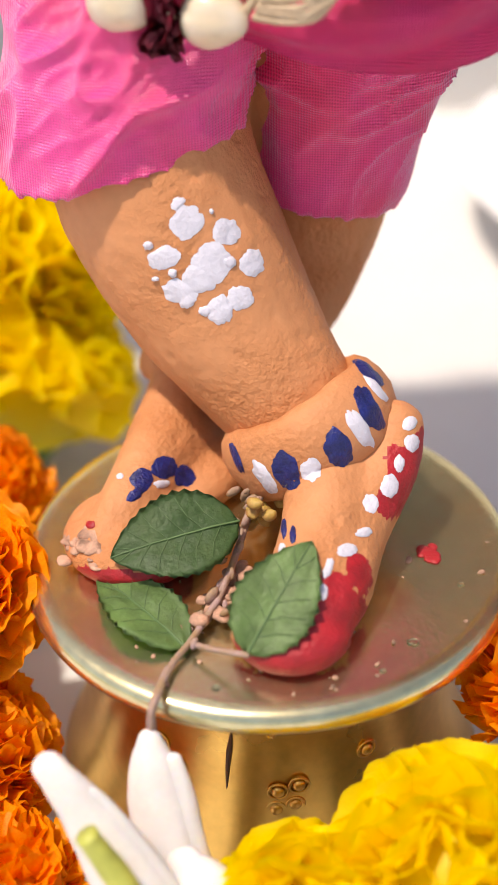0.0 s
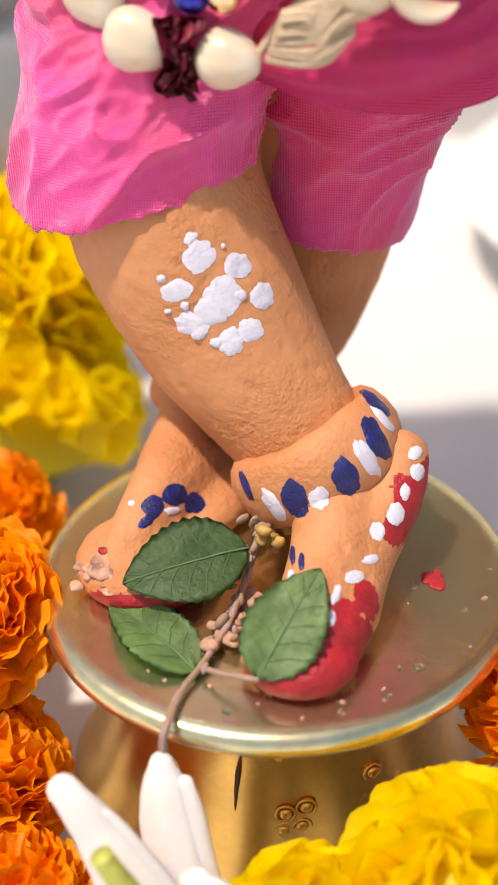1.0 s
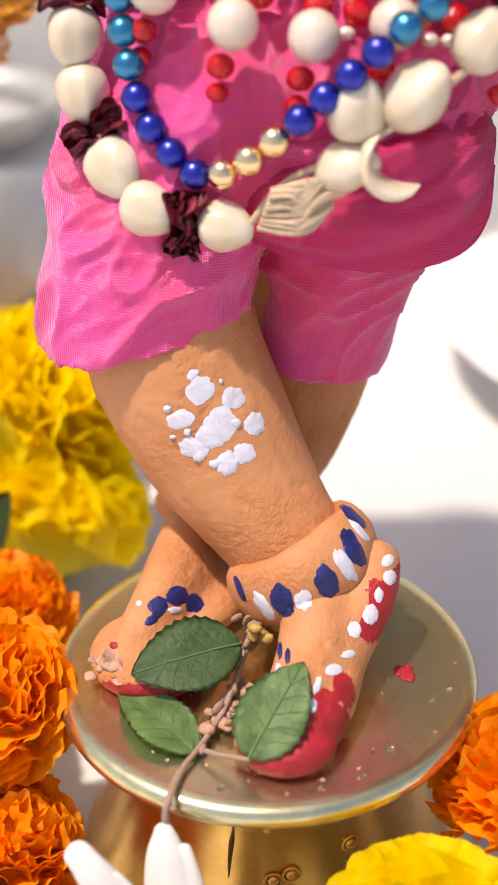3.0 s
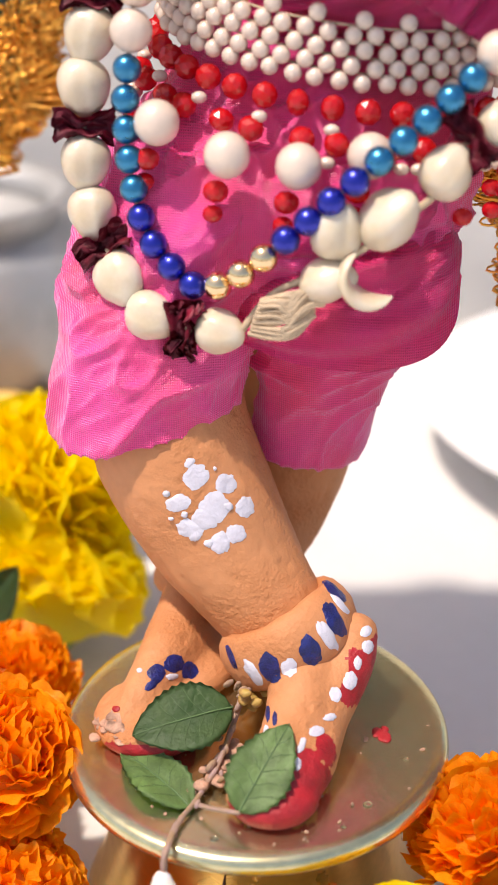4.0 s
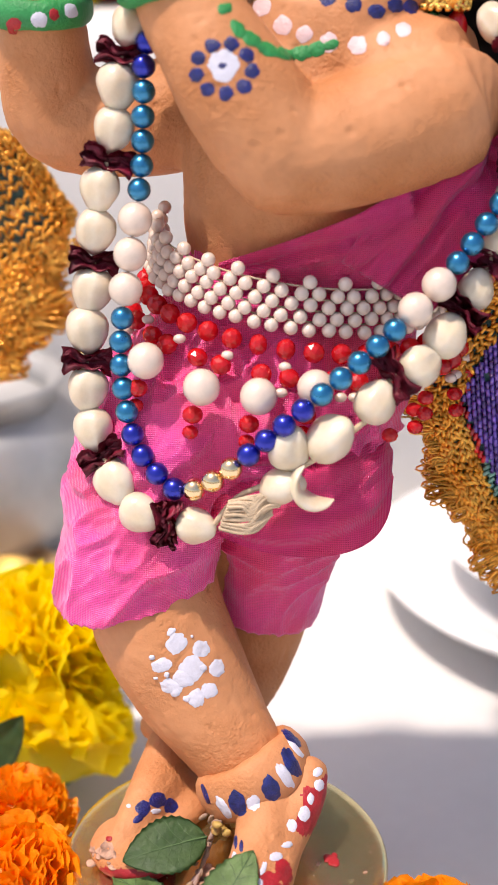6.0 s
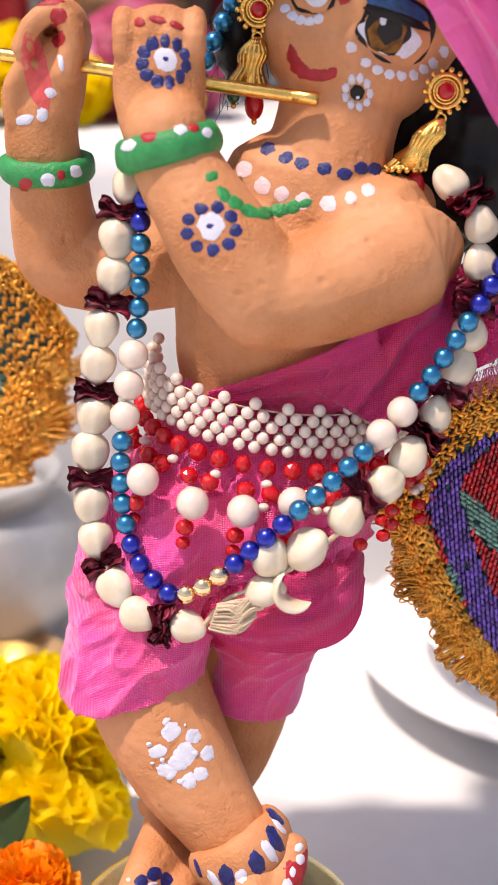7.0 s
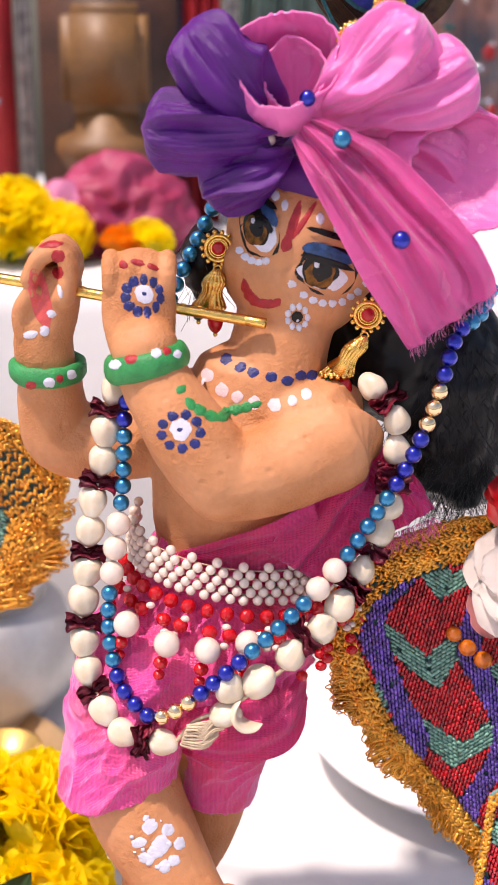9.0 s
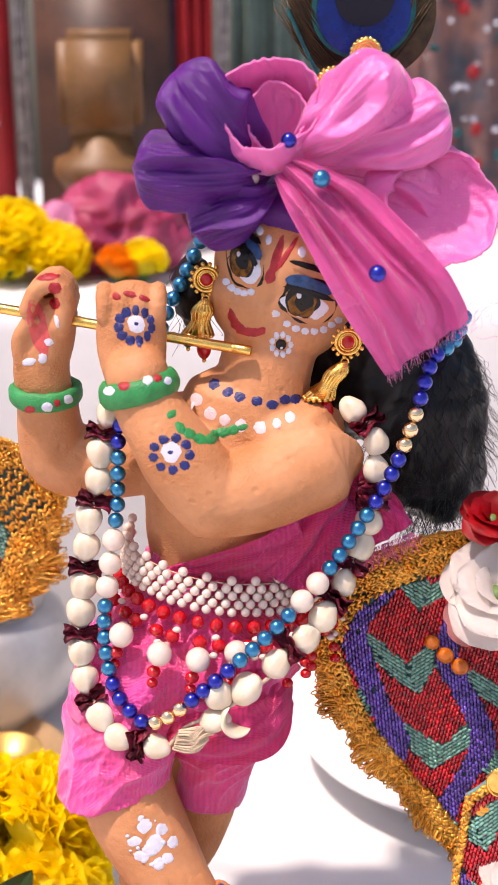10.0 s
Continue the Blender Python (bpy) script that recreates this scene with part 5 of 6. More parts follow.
def oval(name, at, rx, rz, mat, cut=0.0):
    bm = bmesh.new()
    vs = []
    for y in (0.0, 0.0008):
        vs.append([bm.verts.new(at + Vector((rx * math.cos(t) * (1 - 0.12 * math.sin(t)), y, rz * math.sin(t) - (cut * math.exp(-((t - math.pi / 2) / 0.35) ** 2))))) for t in (2 * math.pi * k / 48 for k in range(48))])
    bm.faces.new(vs[0])
    bm.faces.new(vs[1][::-1])
    for k in range(48):
        bm.faces.new((vs[0][k], vs[1][k], vs[1][(k + 1) % 48], vs[0][(k + 1) % 48]))
    bmesh.ops.recalc_face_normals(bm, faces=bm.faces)
    return part(name, bm, mat, feather, smooth=False)


oval("brown_field", C + Vector((0, 0.002, 0.004)), 0.040, 0.042, FEATHER_BROWN)
oval("teal_field", C + Vector((0, -0.0004, 0.004)), 0.0285, 0.030, FEATHER_TEAL)
oval("blue_field", C + Vector((0, -0.0024, 0.003)), 0.0255, 0.027, FEATHER_BLUE)
oval("dark_eye", C + Vector((0, -0.0044, 0.010)), 0.016, 0.018, FEATHER_DARK, 0.006)
bm = bmesh.new()
tube(bm, [root, root.lerp(tip, 0.5), tip], [0.0012, 0.0009, 0.0004], 8)
part("quill", bm, FEATHER_BROWN, feather)
bm = bmesh.new()
for side in (-1, 1):
    for k in range(95):
        u = k / 94
        b = root + Vector((0, 0.003, 0.002 + 0.06 * u))
        L = 0.062 - 0.012 * u
        aim = Vector((side * (0.70 - 0.30 * u), rng.uniform(-0.06, 0.06), 0.75 + 0.2 * u)).normalized()
        e = b + aim * L * rng.uniform(0.85, 1.1)
        tube(bm, spline([b, b.lerp(e, 0.5) + Vector((side * 0.003, 0, -0.002)), e], 6), 0.00035, 3, False)
tagged(part("barb_fringe", bm, FEATHER_BROWN, feather), kind="stuff")
bm = bmesh.new()
tube(bm, spline([root + Vector((-0.006, -0.004, 0)), root + Vector((-0.022, -0.004, 0.02)), root + Vector((-0.037, -0.004, 0.05))], 12), 0.0010, 8)
part("green_fringe", bm, FEATHER_TEAL, feather)
for at, k in (((0.0860, 0.0900, 0.5735), 0.85), ((0.1040, 0.1020, 0.5885), 0.75)):
    brooch = thing("brooch", at, "round gold braid brooch with a red centre on the turban", "brooch", "turban brooches")
    bm = bmesh.new()
    for r in (0.0088, 0.0064, 0.0042):
        ring(bm, pose(0, 0, 0, 90, 0, 0), r * k, 0.0014, 28, 8)
    for q in range(20):
        t = 2 * math.pi * q / 20
        ball(bm, (0.0100 * k * math.cos(t), 0, 0.0100 * k * math.sin(t)), (0.0014, 0.0014, 0.0014), seg=8, rows=6)
    part("braid", bm, GOLD, brooch)
    bm = bmesh.new()
    ball(bm, (0, -0.0005, 0), (0.0034 * k, 0.0018, 0.0034 * k), seg=14, rows=8)
    part("red_centre", bm, RED_BEAD, brooch)

# ---- flowers ----


def marigold_mesh(mat, seed, petals=170, lush=1.0):
    """A full marigold head of radius about 1: ruffled petals packed over a dome."""
    r = random.Random(seed)
    bm = bmesh.new()
    ball(bm, (0, 0, 0.02), (0.66, 0.66, 0.62), seg=16, rows=10)
    for i in range(petals):
        f = (i + 0.5) / petals
        el = math.pi / 2 - math.acos(1 - 1.28 * f)
        az = i * 2.399963 + r.uniform(-0.2, 0.2)
        d = Vector((math.cos(az) * math.cos(el), math.sin(az) * math.cos(el), math.sin(el)))
        side = d.cross(Vector((0, 0, 1)) if abs(d.z) < 0.95 else Vector((1, 0, 0))).normalized()
        side = Matrix.Rotation(r.uniform(-0.8, 0.8), 3, d) @ side
        up = side.cross(d).normalized()
        L, W = r.uniform(0.42, 0.56), r.uniform(0.20, 0.30) * lush
        base = d * (0.40 + 0.05 * r.random())
        ph, curl = r.uniform(0, 6), r.uniform(0.05, 0.35)
        nu, nv = (7, 14) if lush > 1.2 else (5, 8)
        g = []
        for a in range(nu + 1):
            u = a / nu
            row = []
            for b in range(nv + 1):
                v = b / nv * 2 - 1
                w = W * (0.25 + 0.75 * u ** 0.7)
                frill = 0.045 * u * u * math.sin(6.5 * v + ph) + 0.05 * u * math.sin(3 * v + ph * 2)
                edge = 1 - 0.30 * v * v * v * v * u + 0.03 * math.sin(9 * v + ph) * u
                row.append(bm.verts.new(base + d * (L * u * edge) + side * (w * v) + up * (frill + curl * u * u * 0.5 - 0.10 * v * v)))
            g.append(row)
        for a in range(nu):
            for b in range(nv):
                bm.faces.new((g[a][b], g[a][b + 1], g[a + 1][b + 1], g[a + 1][b]))
    return mesh_of(bm, mat)


FLOWERS = {"loose yellow": [marigold_mesh(YELLOW, s, 105, 1.75) for s in (5, 6)], "orange": [marigold_mesh(ORANGE, s) for s in (1, 2)], "yellow": [marigold_mesh(YELLOW, s, 120, 1.6) for s in (3, 4)]}


def calyx_mesh(length):
    bm = bmesh.new()
    turned(bm, [(0.0, -length), (0.10, -length), (0.10, -0.75), (0.26, -0.55), (0.44, -0.25), (0.50, 0.05), (0.3, 0.3), (0.0, 0.3)], 20)
    return mesh_of(bm, CALYX)


CALYXES = {}


def marigold(colour, at, r, lean, i, group):
    key = round(at[2] / r, 1)
    if key not in CALYXES:
        CALYXES[key] = calyx_mesh(max(0.8, at[2] / r))
    t = thing("marigold_flower", at, colour.split()[-1] + " marigold head with ruffled petals, laid among the offerings", "flower", group)
    turn = pose(0, 0, 0, lean[0], lean[1], i * 47) @ Matrix.Diagonal((r, r, r * 0.92, 1))
    shared("petals", FLOWERS[colour][i % 2], turn, t)
    shared("calyx", CALYXES[key], Matrix.Diagonal((r, r, r, 1)), t)
    return t


for i, (c, at, r, lean) in enumerate((
        ("orange", (-0.0845, -0.012, 0.072), 0.0300, (20, 15, 0)), ("orange", (-0.0800, -0.038, 0.036), 0.0270, (35, 10, 0)), ("orange", (-0.0930, 0.058, 0.052), 0.0260, (25, 20, 0)),
        ("orange", (-0.0700, -0.072, 0.022), 0.0270, (25, 15, 0)), ("orange", (-0.112, 0.020, 0.050), 0.0280, (20, 15, 0)),
        ("orange", (0.0790, -0.030, 0.058), 0.0310, (30, -10, 0)), ("orange", (0.0900, -0.062, 0.034), 0.0280, (30, -15, 0)),
        ("loose yellow", (0.0450, -0.085, 0.047), 0.0330, (35, -5, 0)), ("loose yellow", (0.0100, -0.094, 0.036), 0.0290, (40, 0, 0)), ("loose yellow", (0.0640, -0.090, 0.030), 0.0320, (35, 0, 0)),
        ("loose yellow", (-0.0960, 0.155, 0.082), 0.0460, (40, 10, 0)), ("loose yellow", (-0.0900, 0.132, 0.044), 0.0420, (45, 10, 0)), ("yellow", (-0.142, 0.160, 0.090), 0.0400, (30, 10, 0)), ("yellow", (-0.150, 0.120, 0.045), 0.0400, (35, 10, 0)),
        ("yellow", (-0.120, 0.200, 0.050), 0.0400, (25, 5, 0)))):
    marigold(c, at, r, lean, i, "marigolds round the pot")

# a dark leaf among the yellow flowers
bm = bmesh.new()


def leaf(base, tip, width, up, curl=0.15, teeth=0.0, n=18, m=10, fold=0.12):
    base, tip, up = Vector(base), Vector(tip), Vector(up).normalized()
    d = tip - base
    L = d.length
    d.normalize()
    s = d.cross(up).normalized()
    g = []
    for i in range(n + 1):
        u = i / n
        w = width * (math.sin(math.pi * u ** 0.8) ** 0.75 if 0 < u < 1 else 0.02) * (1 + teeth * (i % 2))
        row = []
        for j in range(m + 1):
            v = j / m * 2 - 1
            vein = 0.008 * width * math.cos(12 * (u * 1.2 - abs(v) * 0.5) * 2)
            row.append(bm.verts.new(base + d * (L * u) + s * (w * v) + up * (curl * L * math.sin(math.pi * u) * 0.4 + fold * w * abs(v) + vein + 0.03 * L * noise.noise(Vector((u * 3, v * 2, L * 90))))))
        g.append(row)
    faces = [bm.faces.new((g[i][j], g[i][j + 1], g[i + 1][j + 1], g[i + 1][j])) for i in range(n) for j in range(m)]
    bmesh.ops.solidify(bm, geom=faces, thickness=0.0004)
    half = m // 2
    return [[v.co + up * 0.00025 for v in (row[half] for row in g)]] + [[g[i][half].co + up * 0.0002, g[min(n, i + 2)][half + s * (half // 2)].co + up * 0.0003, g[min(n, i + 3)][half + s * (half - 1)].co + up * 0.0003] for i in range(3, n - 3, 3) for s in (-1, 1)]


def veined_leaf(mat, vein, *args):
    """A leaf of the sprig with its midrib and side veins."""
    global bm
    bm = bmesh.new()
    lines = leaf(*args)
    blade = part("leaf", bm, mat, sprig)
    bm = bmesh.new()
    for k, line in enumerate(lines):
        tube(bm, line, [(0.00034 if k == 0 else 0.00013) * (1 - 0.6 * i / len(line)) for i in range(len(line))], 5)
    part("vein_net", bm, vein, blade)


leaf((-0.135, 0.105, 0.030), (-0.098, 0.100, 0.078), 0.013, (0.2, -1, 0.3))
tagged(part("green_leaf", bm, LEAF), "dark green leaf among the yellow marigold heads", "leaf")

# the tulsi sprig on the rim
VEIN = material("leaf_vein", (0.10, 0.19, 0.065), 0.5, vary=0.1, size=200)
sprig = thing("tulsi_sprig", (0, 0, 0), "wilting tulsi sprig with green leaves lying on the brass rim", "sprig")
veined_leaf(LEAF, VEIN, (-0.0075, -0.0115, 0.0955), (-0.0400, -0.0215, 0.0915), 0.0115, (-0.05, -0.50, 0.85), 0.12, 0.08, 22)
veined_leaf(LEAF_PALE, VEIN, (-0.0200, -0.0440, 0.0815), (-0.0440, -0.0190, 0.0830), 0.0085, (0, -0.1, 1), 0.15, 0.12, 20)
veined_leaf(LEAF_PALE, VEIN, (-0.0045, -0.0530, 0.0880), (0.0110, -0.0300, 0.1040), 0.0098, (-0.2, -0.75, 0.63), 0.10, 0.12, 20)
bm = bmesh.new()
stem_path = spline([(-0.0255, -0.0665, 0.0640), (-0.0270, -0.0655, 0.0760), (-0.0262, -0.0630, 0.0820), (-0.0235, -0.0520, 0.0822), (-0.0190, -0.0430, 0.0825), (-0.0120, -0.0280, 0.0850), (-0.0070, -0.0120, 0.0900), (-0.0030, 0.0030, 0.0960)], 30)
tube(bm, stem_path, [0.0006 + 0.0005 * (i / 30) for i in range(31)], 8, bumpy=0.0003)
tube(bm, spline([(-0.0190, -0.0430, 0.0825), (-0.0130, -0.0480, 0.0850), (-0.0045, -0.0530, 0.0880)], 8), 0.0008, 6)
for i in range(4):
    o = Vector((rng.uniform(-1, 1), rng.uniform(-1, 1), 0)) * 0.0008
    tube(bm, [Vector(p) + o for p in stem_path[:14]], 0.0004, 5)
part("stem", bm, STEM, sprig)
bm = bmesh.new()
for i in range(30):
    u = rng.random()
    p = Vector(stem_path[int(18 + 12 * u)]) + Vector((rng.gauss(0, 0.0032), rng.gauss(0, 0.002), rng.uniform(-0.001, 0.0035)))
    s = rng.uniform(0.0006, 0.0014)
    ball(bm, p, (s, s * 1.9, s * 0.7), (rng.uniform(0, 90), rng.uniform(0, 90), 0), 8, 6)
tagged(part("bud_cluster", bm, STEM, sprig, "dry mauve and ochre buds"), kind="stuff")
OCHRE = material("ochre_bud", (0.46, 0.32, 0.07), 0.6, vary=0.25, size=300, second=(0.34, 0.17, 0.06), bump=0.4)
for i in range(11):
    bm = bmesh.new()
    ball(bm, (0, 0, 0), (0.0017, 0.0017, 0.0024), seg=10, rows=8)
    for v in bm.verts:
        v.co += Vector(noise.noise_vector(v.co * 700 + Vector((i, 0, 0)))) * 0.0006
    bud = part("bud", bm, OCHRE, sprig)
    bud.matrix_basis = pose(-0.0040 + rng.gauss(0, 0.0028), -0.0050 + rng.gauss(0, 0.0024), 0.0945 + rng.gauss(0, 0.0022), rng.uniform(-70, 70), rng.uniform(-70, 70), 0)
# paste smeared over toe, leaf and rim
bm = bmesh.new()
for i in range(150):
    if i < 50:
        u, w = rng.gauss(0, 0.0036), rng.gauss(0, 0.0042)
        p = Vector((-0.0440 + u, -0.0100 + w, max(DISC_Z + 0.0004, 0.0905 - 0.0015 * ((u / 0.005) ** 2 + (w / 0.006) ** 2))))
    elif i < 90:
        u = rng.random()
        p = Vector((-0.0160 + 0.011 * u + rng.gauss(0, 0.0025), -0.0340 + 0.018 * u + rng.gauss(0, 0.0025), 0.0812 + 0.003 * rng.random()))
    else:
        a, q = rng.uniform(0, 6.28), rng.uniform(0.02, 0.060)
        p = Vector((q * math.cos(a), -abs(q * math.sin(a)), DISC_Z + 0.0002))
    s = rng.uniform(0.0010, 0.0030) if i < 90 else rng.uniform(0.0003, 0.0009)
    ball(bm, p, (s, s * rng.uniform(0.7, 1.3), s * 0.45), (rng.uniform(-15, 15), rng.uniform(-15, 15), rng.uniform(0, 180)), 10, 6)
for v in bm.verts:
    v.co += Vector(noise.noise_vector(v.co * 500)) * 0.0007
tagged(part("dried_paste", bm, CRUMB), "crumbs of dried sandal paste scattered on the brass rim", "paste", kind="stuff")
bm = bmesh.new()
for i in range(14):
    s = rng.uniform(0.0008, 0.0017)
    ball(bm, (0.0425 + rng.gauss(0, 0.0013), -0.0060 + rng.gauss(0, 0.0020), DISC_Z + 0.0002), (s, s * 1.4, 0.0004), (0, 0, rng.uniform(0, 180)), 8, 6)
tagged(part("vermilion_smear", bm, RED_PAINT), "small smear of red vermilion on the brass rim", "vermilion", kind="stuff")

# drops of water on rim and pot
drop_mat = material("water", (0.9, 0.9, 0.9), 0.04, vary=0.01, size=50, trans=1.0)
for x, y, r in ((0.036, -0.040, 0.0016), (-0.012, -0.056, 0.0012), (0.050, -0.018, 0.0010), (0.028, -0.050, 0.0009)):
    bm = bmesh.new()
    ball(bm, (x, y, DISC_Z + 0.0001), (r, r * 0.85, r * 0.45), seg=16, rows=8)
    tagged(part("water_drop", bm, drop_mat), "clear water drop on the brass rim", "water drop", "drops on the rim")

# tuberose blossoms leaning on the pot
for j, (pts, radii) in enumerate(((((-0.0160, -0.098, 0.020), (-0.0290, -0.090, 0.047), (-0.0410, -0.083, 0.067), (-0.0490, -0.079, 0.078)), (0.0085, 0.0100, 0.0068, 0.0045)),
                                  (((-0.0170, -0.088, 0.030), (-0.0240, -0.077, 0.052), (-0.0265, -0.070, 0.066), (-0.0275, -0.0665, 0.0735)), (0.0070, 0.0078, 0.0062, 0.0030)),
                                  (((-0.0100, -0.100, 0.010), (-0.0120, -0.094, 0.036), (-0.0160, -0.088, 0.047), (-0.0190, -0.085, 0.052)), (0.0090, 0.0120, 0.0100, 0.0050)))):
    flower = thing("tuberose_bud", (0, 0, 0), "waxy white tuberose blossom leaning against the brass pot", "flower", "tuberose blossoms")
    s = spline([(*p, r) for p, r in zip(pts, radii)], 22)
    bm = bmesh.new()
    tube(bm, s[:, :3], s[:, 3], 24, flat=(1.0, 0.62), bumpy=0.0006)
    part("petal", bm, TUBEROSE, flower)
    bm = bmesh.new()
    off = Vector((0.0045, -0.0015, -0.001))
    tube(bm, [Vector(p) * 1.0 + off for p in s[2:19, :3]], s[2:19, 3] * 0.72, 20, flat=(1.0, 0.5), bumpy=0.0005)
    part("petal", bm, TUBEROSE, flower)
    bm = bmesh.new()
    tube(bm, [(pts[0][0], pts[0][1], 0.002), (pts[0][0] * 0.98, pts[0][1], 0.5 * pts[0][2]), pts[0]], [0.003, 0.004, radii[0] * 0.8], 14)
    part("stalk", bm, STALK, flower)
bm = bmesh.new()
tube(bm, spline([(-0.0300, -0.0985, 0.0585), (-0.0365, -0.0955, 0.0690), (-0.0390, -0.0950, 0.0740)], 10), [0.0030, 0.0032, 0.0033, 0.0032, 0.0030, 0.0029, 0.0028, 0.0027, 0.0026, 0.0027, 0.0028], 14, False)
part("stalk", bm, STALK, bpy.data.objects["tuberose_bud"], "yellow-green cut stalk")

# ---- embroidered panels with gold fringe ----


def embroidered_panel(name, outline, at, turn, label, seed, bands, field=0.82, fringe=0.012):
    """A stiff cloth panel in its own x-z plane: beadwork in coloured bands, a gold braid border and a long fringe."""
    r = random.Random(seed)
    t = thing(name, at, label, "embroidered cloth", "embroidered panels")
    t.rotation_euler = [radians(a) for a in turn]
    edge = spline([*outline, outline[0]], 90)[:-1]
    centre = edge.mean(axis=0)

    def inside(x, z):
        hit = False
        for (x0, z0), (x1, z1) in zip(edge, np.roll(edge, -1, axis=0)):
            if (z0 > z) != (z1 > z) and x < (x1 - x0) * (z - z0) / (z1 - z0) + x0:
                hit = not hit
        return hit

    bulge = lambda x, z: -0.006 * math.cos((x - centre[0]) * 16) * math.cos((z - centre[1]) * 12)
    bm = bmesh.new()
    rings = []
    for y, q in ((0.004, 1.0), (0.0, 1.02), (-0.002, 0.97), (-0.002, 0.6), (-0.002, 0.25)):
        rings.append([Vector((centre[0] + (x - centre[0]) * q, y + bulge(x, z) * (1 - q * 0.9), centre[1] + (z - centre[1]) * q)) for x, z in edge])
    loft(bm, rings)
    bmesh.ops.recalc_face_normals(bm, faces=bm.faces)
    part("backing", bm, TEAL_CLOTH, t)
    # short glass tubes sewn end to end in rows, each colour along its own direction
    lo, hi = edge.min(axis=0), edge.max(axis=0)
    step, row = 0.0034, 0.0020
    reach = float(np.linalg.norm(hi - lo)) / 2
    mid = (lo + hi) / 2
    for k, (m, nm, angle) in enumerate(((BEAD_VIOLET, "violet_beadwork", 97), (BEAD_RED, "red_beadwork", 78), (BEAD_GREEN, "green_beadwork", 38), (BEAD_GREEN, "green_beadwork", -32))):
        b = bmesh.new()
        ux, uz = math.cos(radians(angle)), math.sin(radians(angle))
        for i in range(int(-reach / row), int(reach / row)):
            for j in range(int(-reach / step), int(reach / step)):
                p, q = j * step + (i % 2) * step / 2, i * row
                x, z = mid[0] + p * ux - q * uz, mid[1] + p * uz + q * ux
                if bands(x, z) != k or r.random() < 0.004 or not inside(centre[0] + (x - centre[0]) / field, centre[1] + (z - centre[1]) / field):
                    continue
                tilt = radians(angle + r.uniform(-7, 7))
                d = Vector((math.cos(tilt), r.uniform(-0.06, 0.06), math.sin(tilt))) * (step * 0.46)
                c = Vector((x, -0.0036 + bulge(x, z) * 0.5 + r.uniform(-0.0004, 0.0004), z))
                tube(b, [c - d, c + d], row * 0.52, 6, False)
        tagged(part(nm, b, m, t), kind="stuff")
    ring_pts = [Vector((x, -0.003 + bulge(x, z) * 0.1, z)) for x, z in edge]
    n = len(ring_pts)
    # the border: rows of twisted gold cord
    bm = bmesh.new()
    rows = max(4, int(85 * (1.0 - field)))
    for line in range(rows):
        k = field + 0.01 + (1.01 - field) * line / (rows - 1)
        for i in range(n):
            a, b = ring_pts[i], ring_pts[(i + 1) % n]
            count = max(1, int((b - a).length * k / 0.0026))
            for q in range(count):
                p = a.lerp(b, (q + r.uniform(0.2, 0.8)) / count)
                aim = math.degrees(math.atan2(b.z - a.z, b.x - a.x))
                p = Vector((centre[0] + (p.x - centre[0]) * k, p.y - 0.0012 - 0.0022 * math.sin(math.pi * line / (rows - 1)) + r.uniform(-1, 1) * 0.0007, centre[1] + (p.z - centre[1]) * k))
                ball(bm, p, (0.0026, 0.0013, 0.0010), (0, -aim + (35 if line % 2 else -35) + r.uniform(-25, 25), 0), 6, 4)
    tagged(part("braid", bm, GOLD_THREAD, t, "rough gold braid"), kind="stuff")
    if fringe:
        bm = bmesh.new()
        for i in range(n):
            a, b = ring_pts[i], ring_pts[(i + 1) % n]
            out = Vector((a.x - centre[0], 0, a.z - centre[1])).normalized()
            side = Vector((-out.z, 0, out.x))
            deep = 0.004 if out.z > 0.45 else fringe * (0.8 + 0.35 * math.sin(i * 1.3))
            for q in range(26):
                p = a.lerp(b, q / 26) + Vector((0, r.uniform(-0.003, 0.002), 0))
                d = (out + Vector((r.uniform(-0.3, 0.3), r.uniform(-0.3, 0.2), r.uniform(-0.4, 0.1)))).normalized() * deep * r.uniform(0.35, 1.1)
                w = side * r.uniform(0.0012, 0.0028) + Vector((0, r.uniform(-0.001, 0.001), 0))
                tube(bm, spline([p - w * 0.5, p + d * 0.6 - w, p + d, p + d * 0.7 + w, p + w * 0.5 - d * 0.2], 9), 0.00048, 4, False)
        tagged(part("fringe", bm, GOLD_THREAD, t, "looped gold thread fringe"), kind="stuff")
    # a few sequins
    for i in range(14):
        a = edge[r.randrange(90)]
        p = Vector((centre[0] + (a[0] - centre[0]) * 0.89, -0.0055, centre[1] + (a[1] - centre[1]) * 0.89))
        bm = bmesh.new()
        ball(bm, p, (0.0034, 0.0006, 0.0034), (r.uniform(-25, 25), 0, r.uniform(-25, 25)), 16, 6)
        part("sequin", bm, SEQUIN, t)
    return t


def waves(x, z):
    """Plaited motif: 0 violet bands, 1 red blocks, 2 and 3 the two arms of green chevrons."""
    x, z = x + 0.006 * noise.noise(Vector((x * 22, z * 22, 3))), z + 0.008 * noise.noise(Vector((x * 20, z * 20, 8)))
    u = ((x + 0.012 * math.sin(z * 48)) / 0.056) % 1.0
    column = math.floor((x + 0.012 * math.sin(z * 48)) / 0.056)
    if u < 0.30:
        return 0
    w = (z + 0.018 * column + 0.016 * (1 - abs(u - 0.65) / 0.35)) / 0.052 % 1.0
    if w < 0.34:
        return 3 if u < 0.65 else 2
    return 1


